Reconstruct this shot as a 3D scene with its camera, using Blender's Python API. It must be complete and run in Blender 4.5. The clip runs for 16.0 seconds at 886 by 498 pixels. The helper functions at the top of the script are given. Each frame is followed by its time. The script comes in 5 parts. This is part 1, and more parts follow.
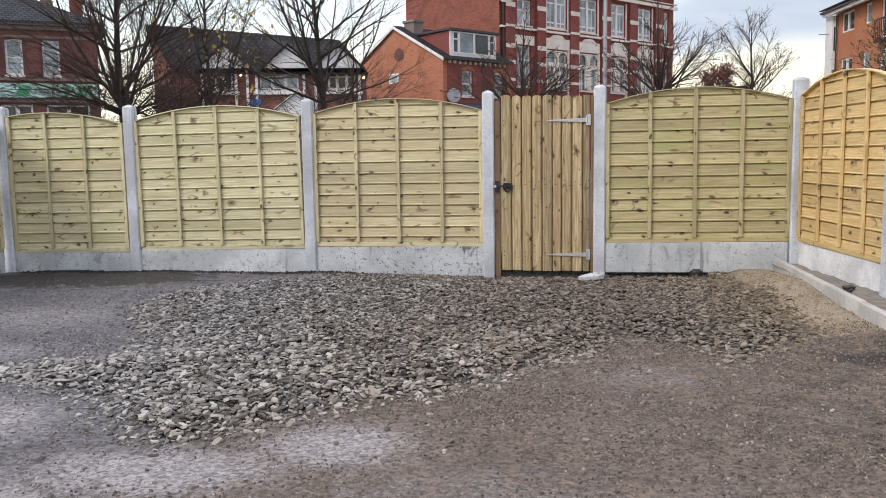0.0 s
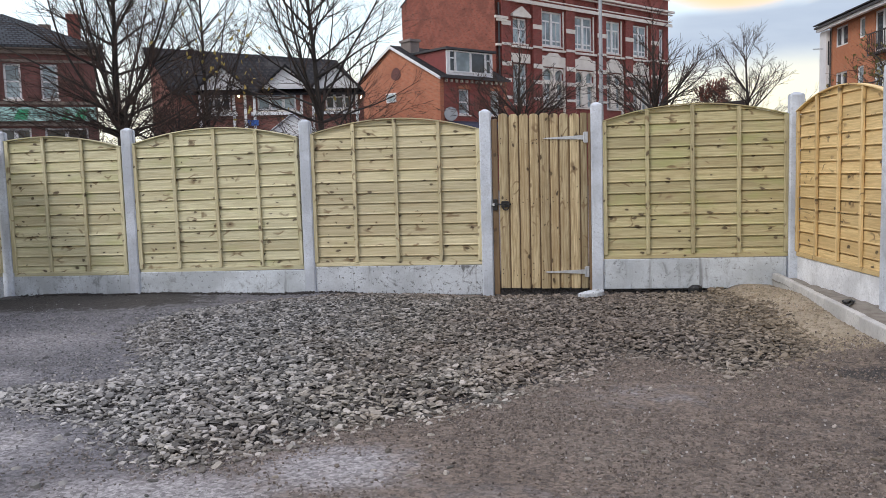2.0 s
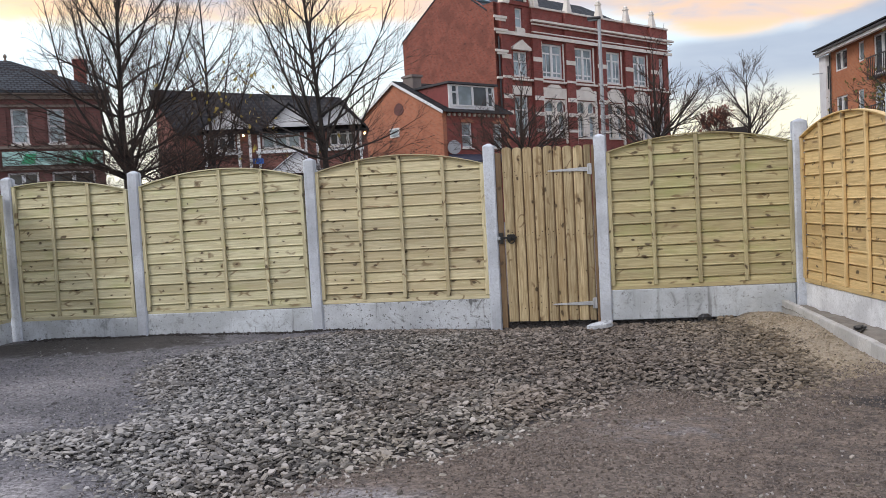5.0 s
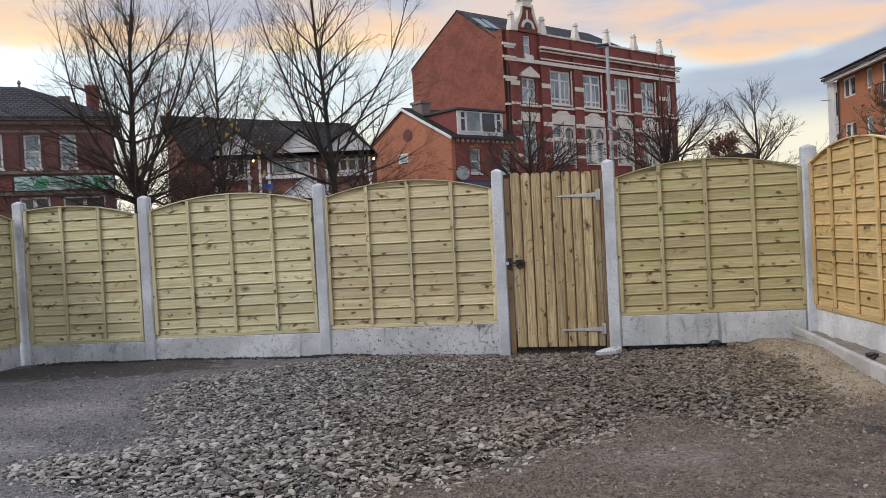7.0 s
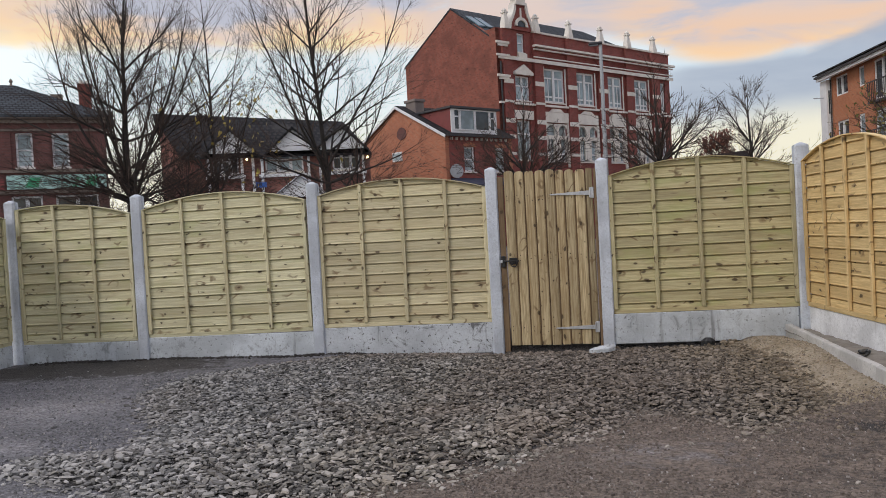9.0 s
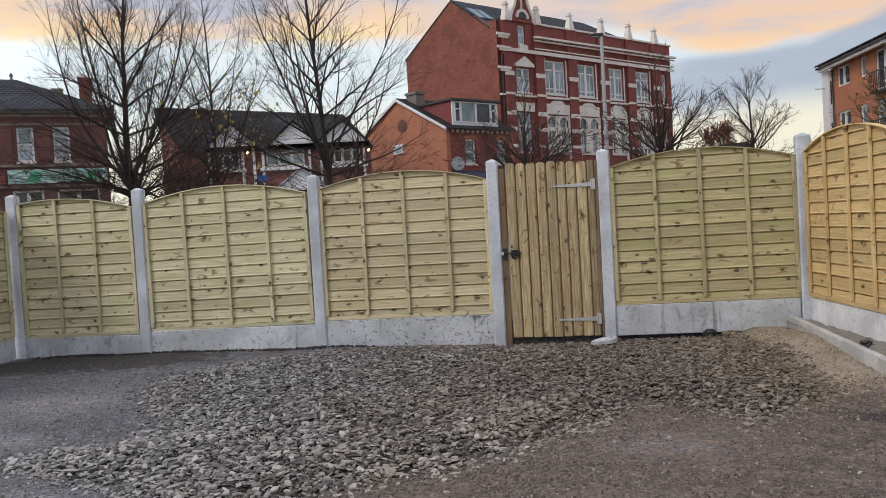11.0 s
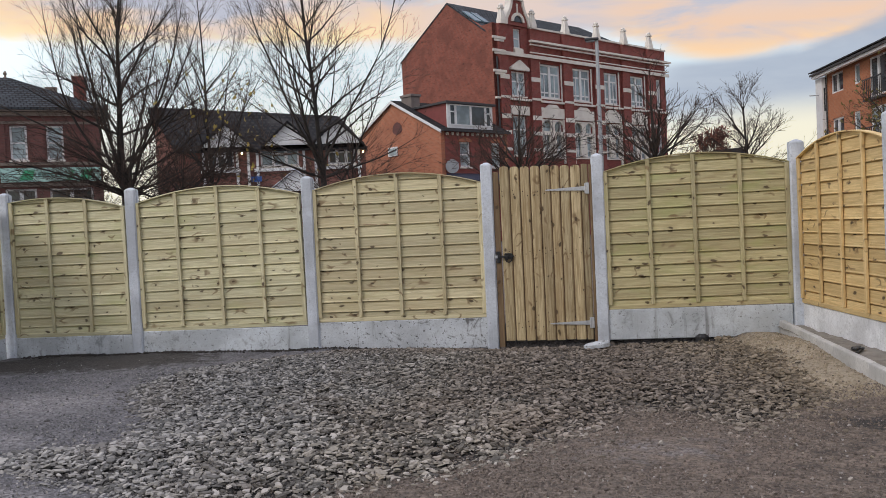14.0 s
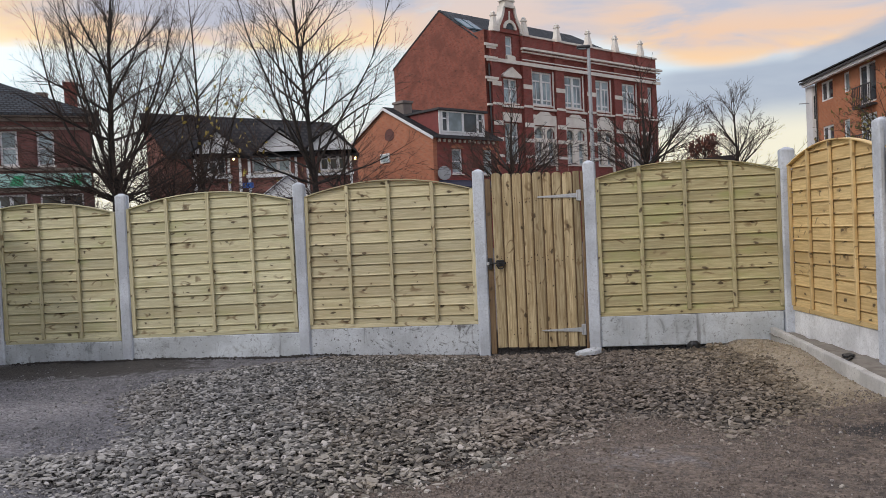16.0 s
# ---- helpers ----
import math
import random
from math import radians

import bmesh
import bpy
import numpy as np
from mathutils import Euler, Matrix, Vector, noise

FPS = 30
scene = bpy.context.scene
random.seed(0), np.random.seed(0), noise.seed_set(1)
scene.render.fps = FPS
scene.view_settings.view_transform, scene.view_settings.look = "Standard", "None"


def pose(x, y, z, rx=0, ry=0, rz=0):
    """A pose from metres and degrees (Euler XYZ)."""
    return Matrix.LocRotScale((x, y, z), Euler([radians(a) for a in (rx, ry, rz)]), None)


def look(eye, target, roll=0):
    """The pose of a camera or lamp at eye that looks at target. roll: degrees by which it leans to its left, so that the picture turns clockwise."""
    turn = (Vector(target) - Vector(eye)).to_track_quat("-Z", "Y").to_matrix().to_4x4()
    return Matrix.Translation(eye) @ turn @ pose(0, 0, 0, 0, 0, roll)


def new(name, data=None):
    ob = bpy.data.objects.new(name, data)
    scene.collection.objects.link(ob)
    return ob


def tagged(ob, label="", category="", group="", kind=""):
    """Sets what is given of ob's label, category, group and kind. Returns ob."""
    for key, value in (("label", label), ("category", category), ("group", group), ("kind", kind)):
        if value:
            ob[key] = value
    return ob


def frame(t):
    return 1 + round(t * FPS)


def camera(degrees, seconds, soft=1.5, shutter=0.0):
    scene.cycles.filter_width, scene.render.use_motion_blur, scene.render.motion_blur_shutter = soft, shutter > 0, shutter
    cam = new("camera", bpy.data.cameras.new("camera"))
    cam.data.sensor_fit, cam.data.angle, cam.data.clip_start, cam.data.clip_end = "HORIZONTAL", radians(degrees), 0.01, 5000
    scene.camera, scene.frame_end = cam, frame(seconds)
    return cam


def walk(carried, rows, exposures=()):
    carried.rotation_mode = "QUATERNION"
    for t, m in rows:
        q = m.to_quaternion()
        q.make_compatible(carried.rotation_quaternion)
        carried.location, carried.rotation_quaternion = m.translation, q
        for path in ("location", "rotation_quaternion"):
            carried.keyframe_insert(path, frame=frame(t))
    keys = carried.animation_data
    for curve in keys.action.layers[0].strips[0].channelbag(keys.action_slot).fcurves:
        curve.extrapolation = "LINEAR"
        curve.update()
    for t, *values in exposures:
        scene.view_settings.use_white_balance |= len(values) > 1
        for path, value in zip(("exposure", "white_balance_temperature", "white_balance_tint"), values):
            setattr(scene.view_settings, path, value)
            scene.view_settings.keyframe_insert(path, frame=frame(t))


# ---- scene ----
cam = camera(56.5, 16.0, 0.75)
PATH = [
    (0, (0.592, -8.438, 1.195), (0.342, -6.466, 0.969), -0.9),
    (0.5, (0.588, -8.438, 1.196), (0.349, -6.464, 0.986), -0.9),
    (1, (0.591, -8.436, 1.197), (0.351, -6.461, 0.995), -1.1),
    (1.5, (0.587, -8.433, 1.198), (0.348, -6.457, 0.998), -1.3),
    (2, (0.593, -8.437, 1.205), (0.346, -6.461, 1.022), -1.6),
    (2.5, (0.591, -8.434, 1.21), (0.337, -6.456, 1.056), -1.8),
    (3, (0.594, -8.429, 1.211), (0.327, -6.451, 1.073), -1.7),
    (5.3, (0.589, -8.43, 1.228), (0.329, -6.449, 1.14), -3.1),
    (5.5, (0.585, -8.432, 1.225), (0.324, -6.451, 1.156), -3.1),
    (6, (0.587, -8.427, 1.226), (0.319, -6.445, 1.178), -3.2),
    (6.5, (0.59, -8.42, 1.224), (0.318, -6.439, 1.182), -3.0),
    (7, (0.59, -8.425, 1.224), (0.313, -6.445, 1.183), -2.9),
    (7.5, (0.59, -8.424, 1.225), (0.315, -6.444, 1.187), -2.9),
    (8, (0.59, -8.418, 1.225), (0.324, -6.436, 1.193), -2.8),
    (8.5, (0.592, -8.417, 1.224), (0.333, -6.434, 1.185), -3.0),
    (9, (0.593, -8.423, 1.225), (0.33, -6.441, 1.179), -3.0),
    (11.5, (0.593, -8.42, 1.222), (0.327, -6.439, 1.157), -3.3),
    (12, (0.594, -8.418, 1.223), (0.339, -6.436, 1.157), -3.2),
    (12.5, (0.596, -8.417, 1.224), (0.354, -6.433, 1.156), -3.2),
    (13, (0.595, -8.421, 1.224), (0.358, -6.436, 1.159), -3.1),
    (13.5, (0.596, -8.421, 1.224), (0.352, -6.437, 1.165), -2.9),
    (14, (0.594, -8.417, 1.222), (0.342, -6.434, 1.164), -2.7),
    (14.5, (0.595, -8.412, 1.224), (0.346, -6.428, 1.172), -2.5),
    (15, (0.594, -8.413, 1.225), (0.35, -6.428, 1.186), -2.4),
    (15.5, (0.592, -8.406, 1.225), (0.351, -6.421, 1.188), -2.5),
    (16, (0.594, -8.407, 1.223), (0.362, -6.421, 1.18), -2.6),
]
EXPOSURES = ((0, 0.1, 6600, 13), (1.0, -0.02, 6400, 12), (3.0, -0.1, 6300, 13), (5.5, -0.2, 6400, 13), (6.5, -0.32, 6500, 13), (7.0, -0.35, 6500, 13), (9.0, -0.45, 6500, 13), (12.0, -0.4, 6500, 13), (16.0, -0.42, 6500, 13))
walk(cam, [(t, look(eye, target, roll)) for t, eye, target, roll in PATH], EXPOSURES)

# ---- world, sun, exposure ----
world = bpy.data.worlds.new("dusk_sky")
scene.world = world
world.use_nodes = True


class Nodes:
    """A small writer of node trees."""

    def __init__(self, tree):
        self.tree = tree
        tree.nodes.clear()

    def add(self, kind):
        return self.tree.nodes.new(kind)

    def put(self, socket, value):
        if hasattr(value, "is_linked"):
            self.tree.links.new(value, socket)
        elif value is not None:
            socket.default_value = value

    def math(self, op, a, b=None, c=None, clamp=False):
        n = self.add("ShaderNodeMath")
        n.operation, n.use_clamp = op, clamp
        for s, v in zip(n.inputs, (a, b, c)):
            self.put(s, v)
        return n.outputs[0]

    def mix(self, f, a, b, blend="MIX"):
        n = self.add("ShaderNodeMix")
        n.data_type, n.blend_type = "RGBA", blend
        self.put(n.inputs[0], f)
        for s, v in ((n.inputs[6], a), (n.inputs[7], b)):
            self.put(s, (*v, 1) if isinstance(v, tuple) and len(v) == 3 else v)
        return n.outputs[2]

    def step(self, v, lo, hi, a=0.0, b=1.0):
        n = self.add("ShaderNodeMapRange")
        n.interpolation_type = "SMOOTHSTEP"
        for s, x in zip(n.inputs, (v, lo, hi, a, b)):
            self.put(s, x)
        return n.outputs[0]

    def noise(self, vector, scale, detail=4.0, rough=0.55, distort=0.0, out=0):
        n = self.add("ShaderNodeTexNoise")
        self.put(n.inputs["Vector"], vector)
        for key, x in (("Scale", scale), ("Detail", detail), ("Roughness", rough), ("Distortion", distort)):
            n.inputs[key].default_value = x
        return n.outputs[out]

    def xyz(self, v):
        n = self.add("ShaderNodeSeparateXYZ")
        self.put(n.inputs[0], v)
        return n.outputs

    def vec(self, x, y, z):
        n = self.add("ShaderNodeCombineXYZ")
        for s, v in zip(n.inputs, (x, y, z)):
            self.put(s, v)
        return n.outputs[0]


def build_world():
    w = Nodes(world.node_tree)
    direction = w.add("ShaderNodeTexCoord").outputs["Generated"]
    x, y, z = w.xyz(direction)
    az = w.math("ARCTAN2", x, y)
    el = w.math("ARCSINE", z)
    flow = w.vec(w.math("MULTIPLY", az, 2.2), w.math("MULTIPLY", el, 7.0), 0.3)
    n_big = w.noise(flow, 1.3, 5, 0.55, 0.4)
    n_fine = w.noise(flow, 3.4, 6, 0.6, 0.5)
    n_mid = w.noise(w.vec(w.math("MULTIPLY", az, 3.0), w.math("MULTIPLY", el, 12.0), 2.7), 1.5, 5, 0.55, 0.4)
    wob = w.math("MULTIPLY", w.math("SUBTRACT", n_big, 0.5), 0.05)
    curl = w.math("MULTIPLY", w.math("SUBTRACT", n_fine, 0.5), 0.03)
    # clear air under the clouds, cream at the horizon
    low = w.mix(w.step(w.math("ADD", el, wob), 0.08, 0.175), (1.12, 1.10, 0.86), (0.95, 1.08, 1.11))
    low = w.mix(w.step(az, -0.25, -0.7, 0.0, 0.6), low, w.mix(w.step(el, 0.05, 0.17), (1.5, 1.46, 1.28), (1.26, 1.44, 1.48)))
    low = w.mix(w.step(az, 0.02, 0.2, 0.0, 0.7), low, w.mix(w.step(el, 0.1, 0.16), (1.0, 0.95, 0.74), (0.72, 0.87, 0.95)))
    # ragged cloud sheet: lit along its lower edge, mauve above
    foot = w.step(az, 0.05, 0.22, 0.216, 0.175)
    up = w.math("ADD", w.math("SUBTRACT", el, foot), curl)
    sheet = w.step(up, -0.008, 0.012)
    mauve = w.mix(w.step(n_mid, 0.38, 0.62), (0.60, 0.62, 0.70), (0.80, 0.73, 0.72))
    cloud = w.mix(w.step(n_fine, 0.6, 0.72, 0.0, 0.5), mauve, (0.72, 0.86, 0.96))
    mid_gap = w.math("MULTIPLY", w.step(az, -0.2, -0.1), w.step(az, 0.05, 0.14, 1.0, 0.0))
    lit = w.math("MULTIPLY", w.step(w.math("ADD", up, wob), 0.025, 0.085, 1.0, 0.0), w.step(n_mid, 0.4, 0.58))
    lit = w.math("MULTIPLY", lit, w.math("SUBTRACT", 1.0, w.math("MULTIPLY", mid_gap, 0.6)))
    cloud = w.mix(w.math("MULTIPLY", lit, 0.9), cloud, w.mix(w.step(az, 0.0, -0.3), (1.04, 0.70, 0.45), (1.14, 0.82, 0.50)))
    hot = w.math("MULTIPLY", w.step(up, 0.0, 0.035, 1.0, 0.0), w.step(n_fine, 0.4, 0.58))
    hot = w.math("MULTIPLY", hot, w.math("SUBTRACT", 1.0, mid_gap))
    cloud = w.mix(w.math("MULTIPLY", hot, 0.8), cloud, w.mix(w.step(az, 0.0, -0.3), (1.2, 0.80, 0.40), (1.35, 1.10, 0.62)))
    low = w.mix(sheet, low, cloud)
    # slate-blue bank low over the right-hand roofs
    top = w.math("ADD", 0.174, w.math("MULTIPLY", w.math("MAXIMUM", w.math("SUBTRACT", az, 0.29), 0.0), 0.3))
    below = w.math("SUBTRACT", w.math("ADD", el, w.math("MULTIPLY", curl, 0.45)), top)
    bank = w.math("MULTIPLY", w.step(below, -0.008, 0.006, 1.0, 0.0), w.step(w.math("ADD", el, w.math("MULTIPLY", wob, 0.8)), 0.095, 0.135))
    bank = w.math("MULTIPLY", bank, w.step(w.math("ADD", az, w.math("MULTIPLY", el, -0.9)), -0.06, 0.03))
    low = w.mix(w.math("MULTIPLY", bank, 0.92), low, w.mix(w.step(n_mid, 0.3, 0.7), (0.42, 0.49, 0.60), (0.52, 0.59, 0.68)))
    high = w.mix(w.step(n_big, 0.42, 0.62), (0.60, 0.62, 0.71), (0.50, 0.52, 0.61))
    low = w.mix(w.step(w.math("ADD", el, wob), 0.27, 0.36), low, high)
    lift = w.step(el, 0.33, 1.1, 1.0, ZENITH)
    low = w.mix(1.0, low, w.vec(lift, lift, lift), "MULTIPLY")
    sky = w.add("ShaderNodeTexSky")
    sky.sky_type, sky.sun_disc, sky.sun_elevation, sky.sun_rotation = "NISHITA", False, radians(SUN_EL), radians(SUN_ROT)
    b1, b2 = w.add("ShaderNodeBackground"), w.add("ShaderNodeBackground")
    w.put(b1.inputs[0], sky.outputs[0])
    b1.inputs[1].default_value = 0.1
    w.put(b2.inputs[0], low)
    b2.inputs[1].default_value = CLOUD
    m = w.add("ShaderNodeMixShader")
    m.inputs[0].default_value = 0.9
    w.tree.links.new(b1.outputs[0], m.inputs[1])
    w.tree.links.new(b2.outputs[0], m.inputs[2])
    w.tree.links.new(m.outputs[0], w.add("ShaderNodeOutputWorld").inputs[0])


CLOUD, ZENITH = 1.25, 2.1
SUN_EL, SUN_ROT = 39, 226
build_world()
sun = new("sun", bpy.data.lights.new("sun", "SUN"))
sun.data.energy, sun.data.angle, sun.data.color = 1.5, radians(15), (1.0, 0.95, 0.87)
sun.matrix_world = look((-6.8, -6.6, 7.6), (0, 0, 0))


# ---- materials ----
def material(name, rough=0.8, metal=0.0):
    m = bpy.data.materials.new(name)
    m.use_nodes = True
    n = Nodes(m.node_tree)
    b = n.add("ShaderNodeBsdfPrincipled")
    b.inputs["Roughness"].default_value, b.inputs["Metallic"].default_value = rough, metal
    n.tree.links.new(b.outputs[0], n.add("ShaderNodeOutputMaterial").inputs[0])
    return m, n, b


def bump(n, b, height, strength, distance):
    u = n.add("ShaderNodeBump")
    u.inputs["Strength"].default_value, u.inputs["Distance"].default_value = strength, distance
    n.put(u.inputs["Height"], height)
    n.tree.links.new(u.outputs[0], b.inputs["Normal"])


def coords(n):
    return n.add("ShaderNodeTexCoord").outputs["Object"]


def own_random(n):
    return n.add("ShaderNodeObjectInfo").outputs["Random"]


def timber(name, along, light, dark, green=0.0, vary=0.36):
    """Pressure-treated softwood: grain along one axis, knots, board-to-board tone."""
    m, n, b = material(name, 0.72)
    brown = (dark[0] * 0.78, dark[1] * 0.7, dark[2] * 0.62)
    r = own_random(n)
    x, y, z = n.xyz(coords(n))
    off = n.math("MULTIPLY", r, 37.0)
    if along == "x":
        g = n.vec(n.math("ADD", n.math("MULTIPLY", x, 0.9), off), n.math("MULTIPLY", z, 22.0), n.math("ADD", y, off))
        k = n.vec(n.math("ADD", n.math("MULTIPLY", x, 4.6), off), n.math("MULTIPLY", z, 8.5), off)
    else:
        g = n.vec(n.math("ADD", n.math("MULTIPLY", z, 0.9), off), n.math("MULTIPLY", x, 22.0), n.math("ADD", y, off))
        k = n.vec(n.math("ADD", n.math("MULTIPLY", z, 5.5), off), n.math("MULTIPLY", x, 8.5), off)
    grain = n.noise(g, 3.2, 5, 0.6, 0.9)
    broad = n.noise(g, 0.9, 2, 0.5, 0.4)
    v = n.add("ShaderNodeTexVoronoi")
    v.voronoi_dimensions = "2D"
    warp = n.add("ShaderNodeVectorMath")
    warp.operation = "ADD"
    n.put(warp.inputs[0], k)
    small = n.add("ShaderNodeVectorMath")
    small.operation = "SCALE"
    n.put(small.inputs[0], n.noise(k, 2.5, 2, 0.5, 0.0, 1))
    small.inputs["Scale"].default_value = 0.4
    n.put(warp.inputs[1], small.outputs[0])
    n.put(v.inputs["Vector"], warp.outputs[0])
    v.inputs["Scale"].default_value = 1.0
    pick_r, pick_g, pick_b = n.xyz(v.outputs["Color"])
    reach = n.math("DIVIDE", v.outputs["Distance"], n.math("ADD", 0.35, n.math("MULTIPLY", pick_g, 0.95)))
    knot = n.step(reach, 0.06, 0.14, 1.0, 0.0)
    pick = n.step(pick_r, 0.56, 0.58)
    knot = n.math("MULTIPLY", knot, pick)
    halo = n.math("MULTIPLY", n.step(reach, 0.08, 0.32, 1.0, 0.0), pick)
    c = n.mix(n.step(grain, 0.36, 0.64), light, dark)
    figure = n.noise(n.vec(n.math("ADD", n.math("MULTIPLY", z if along != "x" else x, 2.6), off), n.math("MULTIPLY", x if along != "x" else z, 34.0), off), 1.0, 4, 0.6, 1.2)
    c = n.mix(n.math("MULTIPLY", n.step(figure, 0.5, 0.66), 0.55), c, tuple(v * 0.78 for v in dark))
    c = n.mix(n.math("MULTIPLY", n.step(broad, 0.45, 0.75), 0.35), c, tuple(v * 0.72 for v in dark))
    tone = n.math("ADD", n.math("MULTIPLY", n.math("POWER", r, 0.7), vary), 1.1 - vary)
    c = n.mix(1.0, c, n.vec(tone, tone, n.math("MULTIPLY", tone, 0.98)), "MULTIPLY")
    r2 = n.math("FRACT", n.math("MULTIPLY", r, 17.31))
    c = n.mix(n.math("MULTIPLY", n.step(r2, 0.5, 1.0), 0.3), c, brown)
    if along == "x":
        cloud = n.vec(n.math("ADD", n.math("MULTIPLY", x, 1.7), off), n.math("MULTIPLY", z, 9.0), off)
    else:
        cloud = n.vec(n.math("ADD", n.math("MULTIPLY", z, 1.7), off), n.math("MULTIPLY", x, 9.0), off)
    c = n.mix(n.math("MULTIPLY", n.step(n.noise(cloud, 1.3, 4, 0.6, 0.7), 0.48, 0.72), 0.45), c, brown)
    streak = n.step(n.noise(g, 1.7, 3, 0.6, 1.6), 0.6, 0.74)
    c = n.mix(n.math("MULTIPLY", streak, 0.4), c, tuple(v * 0.75 for v in brown))
    if green:
        patch = n.noise(n.vec(n.math("ADD", n.math("MULTIPLY", x, 1.0), off), n.math("MULTIPLY", z, 3.0), off), 1.6, 3)
        c = n.mix(n.math("MULTIPLY", n.step(patch, 0.5, 0.72), green), c, (0.36, 0.40, 0.14))
    c = n.mix(n.math("MULTIPLY", halo, 0.25), c, tuple(v * 0.6 for v in dark))
    bend = n.math("ABSOLUTE", n.math("SUBTRACT", n.noise(k, 1.5, 0, 0.5, 0.0), 0.5))
    arm = n.math("MULTIPLY", n.step(bend, 0.02, 0.075, 1.0, 0.0), n.step(reach, 0.2, 0.5, 1.0, 0.0))
    arm = n.math("MULTIPLY", arm, n.step(pick_b, 0.5, 0.55))
    c = n.mix(n.math("MULTIPLY", arm, 0.72), c, (0.15, 0.085, 0.035))
    c = n.mix(n.math("MULTIPLY", knot, 0.9), c, (0.06, 0.036, 0.016))
    n.put(b.inputs["Base Color"], c)
    bump(n, b, grain, 0.25, 0.004)
    return m


def concrete(name, base, stain, pits=1.0):
    m, n, b = material(name, 0.85)
    o = n.add("ShaderNodeVectorMath")
    o.operation = "ADD"
    n.put(o.inputs[0], coords(n))
    r = n.math("MULTIPLY", own_random(n), 23.0)
    n.put(o.inputs[1], n.vec(r, r, r))
    p = o.outputs[0]
    big = n.noise(p, 2.3, 4, 0.6)
    fine = n.noise(p, 55, 5, 0.7)
    pit = n.noise(p, 34, 4, 0.7)
    blot = n.noise(p, 6.5, 5, 0.7, 0.8)
    x, y, z = n.xyz(p)
    streak = n.noise(n.vec(n.math("MULTIPLY", x, 14.0), y, n.math("MULTIPLY", z, 1.1)), 1.0, 4, 0.6)
    c = n.mix(n.step(big, 0.35, 0.65), base, tuple(v * 0.7 for v in base))
    c = n.mix(n.math("MULTIPLY", n.step(fine, 0.42, 0.66), 0.42), c, tuple(v * 0.6 for v in base))
    c = n.mix(n.math("MULTIPLY", n.step(streak, 0.58, 0.75), 0.45 * pits), c, stain)
    c = n.mix(n.math("MULTIPLY", n.step(pit, 0.58, 0.68), 0.55 * pits), c, stain)
    c = n.mix(n.math("MULTIPLY", n.step(blot, 0.54, 0.68), 0.34 * pits), c, stain)
    n.put(b.inputs["Base Color"], c)
    bump(n, b, n.math("ADD", fine, n.math("MULTIPLY", pit, -1.2)), 0.6, 0.006)
    return m


def mottled(name, a, c2, scale, rough=0.8, metal=0.0, relief=0.0, vary=0.0):
    m, n, b = material(name, rough, metal)
    p = coords(n)
    c = n.mix(n.step(n.noise(p, scale, 5, 0.6), 0.3, 0.7), a, c2)
    c = n.mix(n.math("MULTIPLY", n.step(n.noise(p, scale * 7, 4, 0.6), 0.45, 0.75), 0.3), c, tuple(v * 0.6 for v in a))
    if vary:
        t = n.math("ADD", n.math("MULTIPLY", own_random(n), vary), 1 - vary / 2)
        c = n.mix(1.0, c, n.vec(t, t, t), "MULTIPLY")
    n.put(b.inputs["Base Color"], c)
    if relief:
        bump(n, b, n.noise(p, scale * 6, 4, 0.6), 0.4, relief)
    return m


def brickwork(name, a, c2, mortar, grime, length=0.225, height=0.075):
    """Brick courses at true size on walls that run along either axis."""
    m, n, b = material(name, 0.86)
    p = coords(n)
    x, y, z = n.xyz(p)
    t = n.add("ShaderNodeTexBrick")
    n.put(t.inputs["Vector"], n.vec(n.math("ADD", x, y), z, 0.0))
    for key, v in (("Color1", (*a, 1)), ("Color2", (*c2, 1)), ("Mortar", (*mortar, 1)), ("Scale", 1.0), ("Mortar Size", 0.008), ("Brick Width", length), ("Row Height", height), ("Mortar Smooth", 0.3)):
        t.inputs[key].default_value = v
    wash = n.noise(p, 0.75, 6, 0.68, 0.6)
    spot = n.noise(n.vec(n.math("MULTIPLY", n.math("ADD", x, y), 3.0), n.math("MULTIPLY", z, 7.0), 0.0), 1.0, 3, 0.6)
    fine = n.noise(p, 3.5, 4, 0.6)
    c = n.mix(n.math("MULTIPLY", n.step(wash, 0.4, 0.7), 0.7), t.outputs[0], grime)
    c = n.mix(n.math("MULTIPLY", n.step(spot, 0.56, 0.7), 0.7), c, tuple(v * 0.6 for v in grime))
    c = n.mix(n.math("MULTIPLY", n.step(fine, 0.5, 0.8), 0.3), c, tuple(v * 0.55 for v in a))
    n.put(b.inputs["Base Color"], c)
    bump(n, b, t.outputs[1], -0.4, 0.01)
    return m


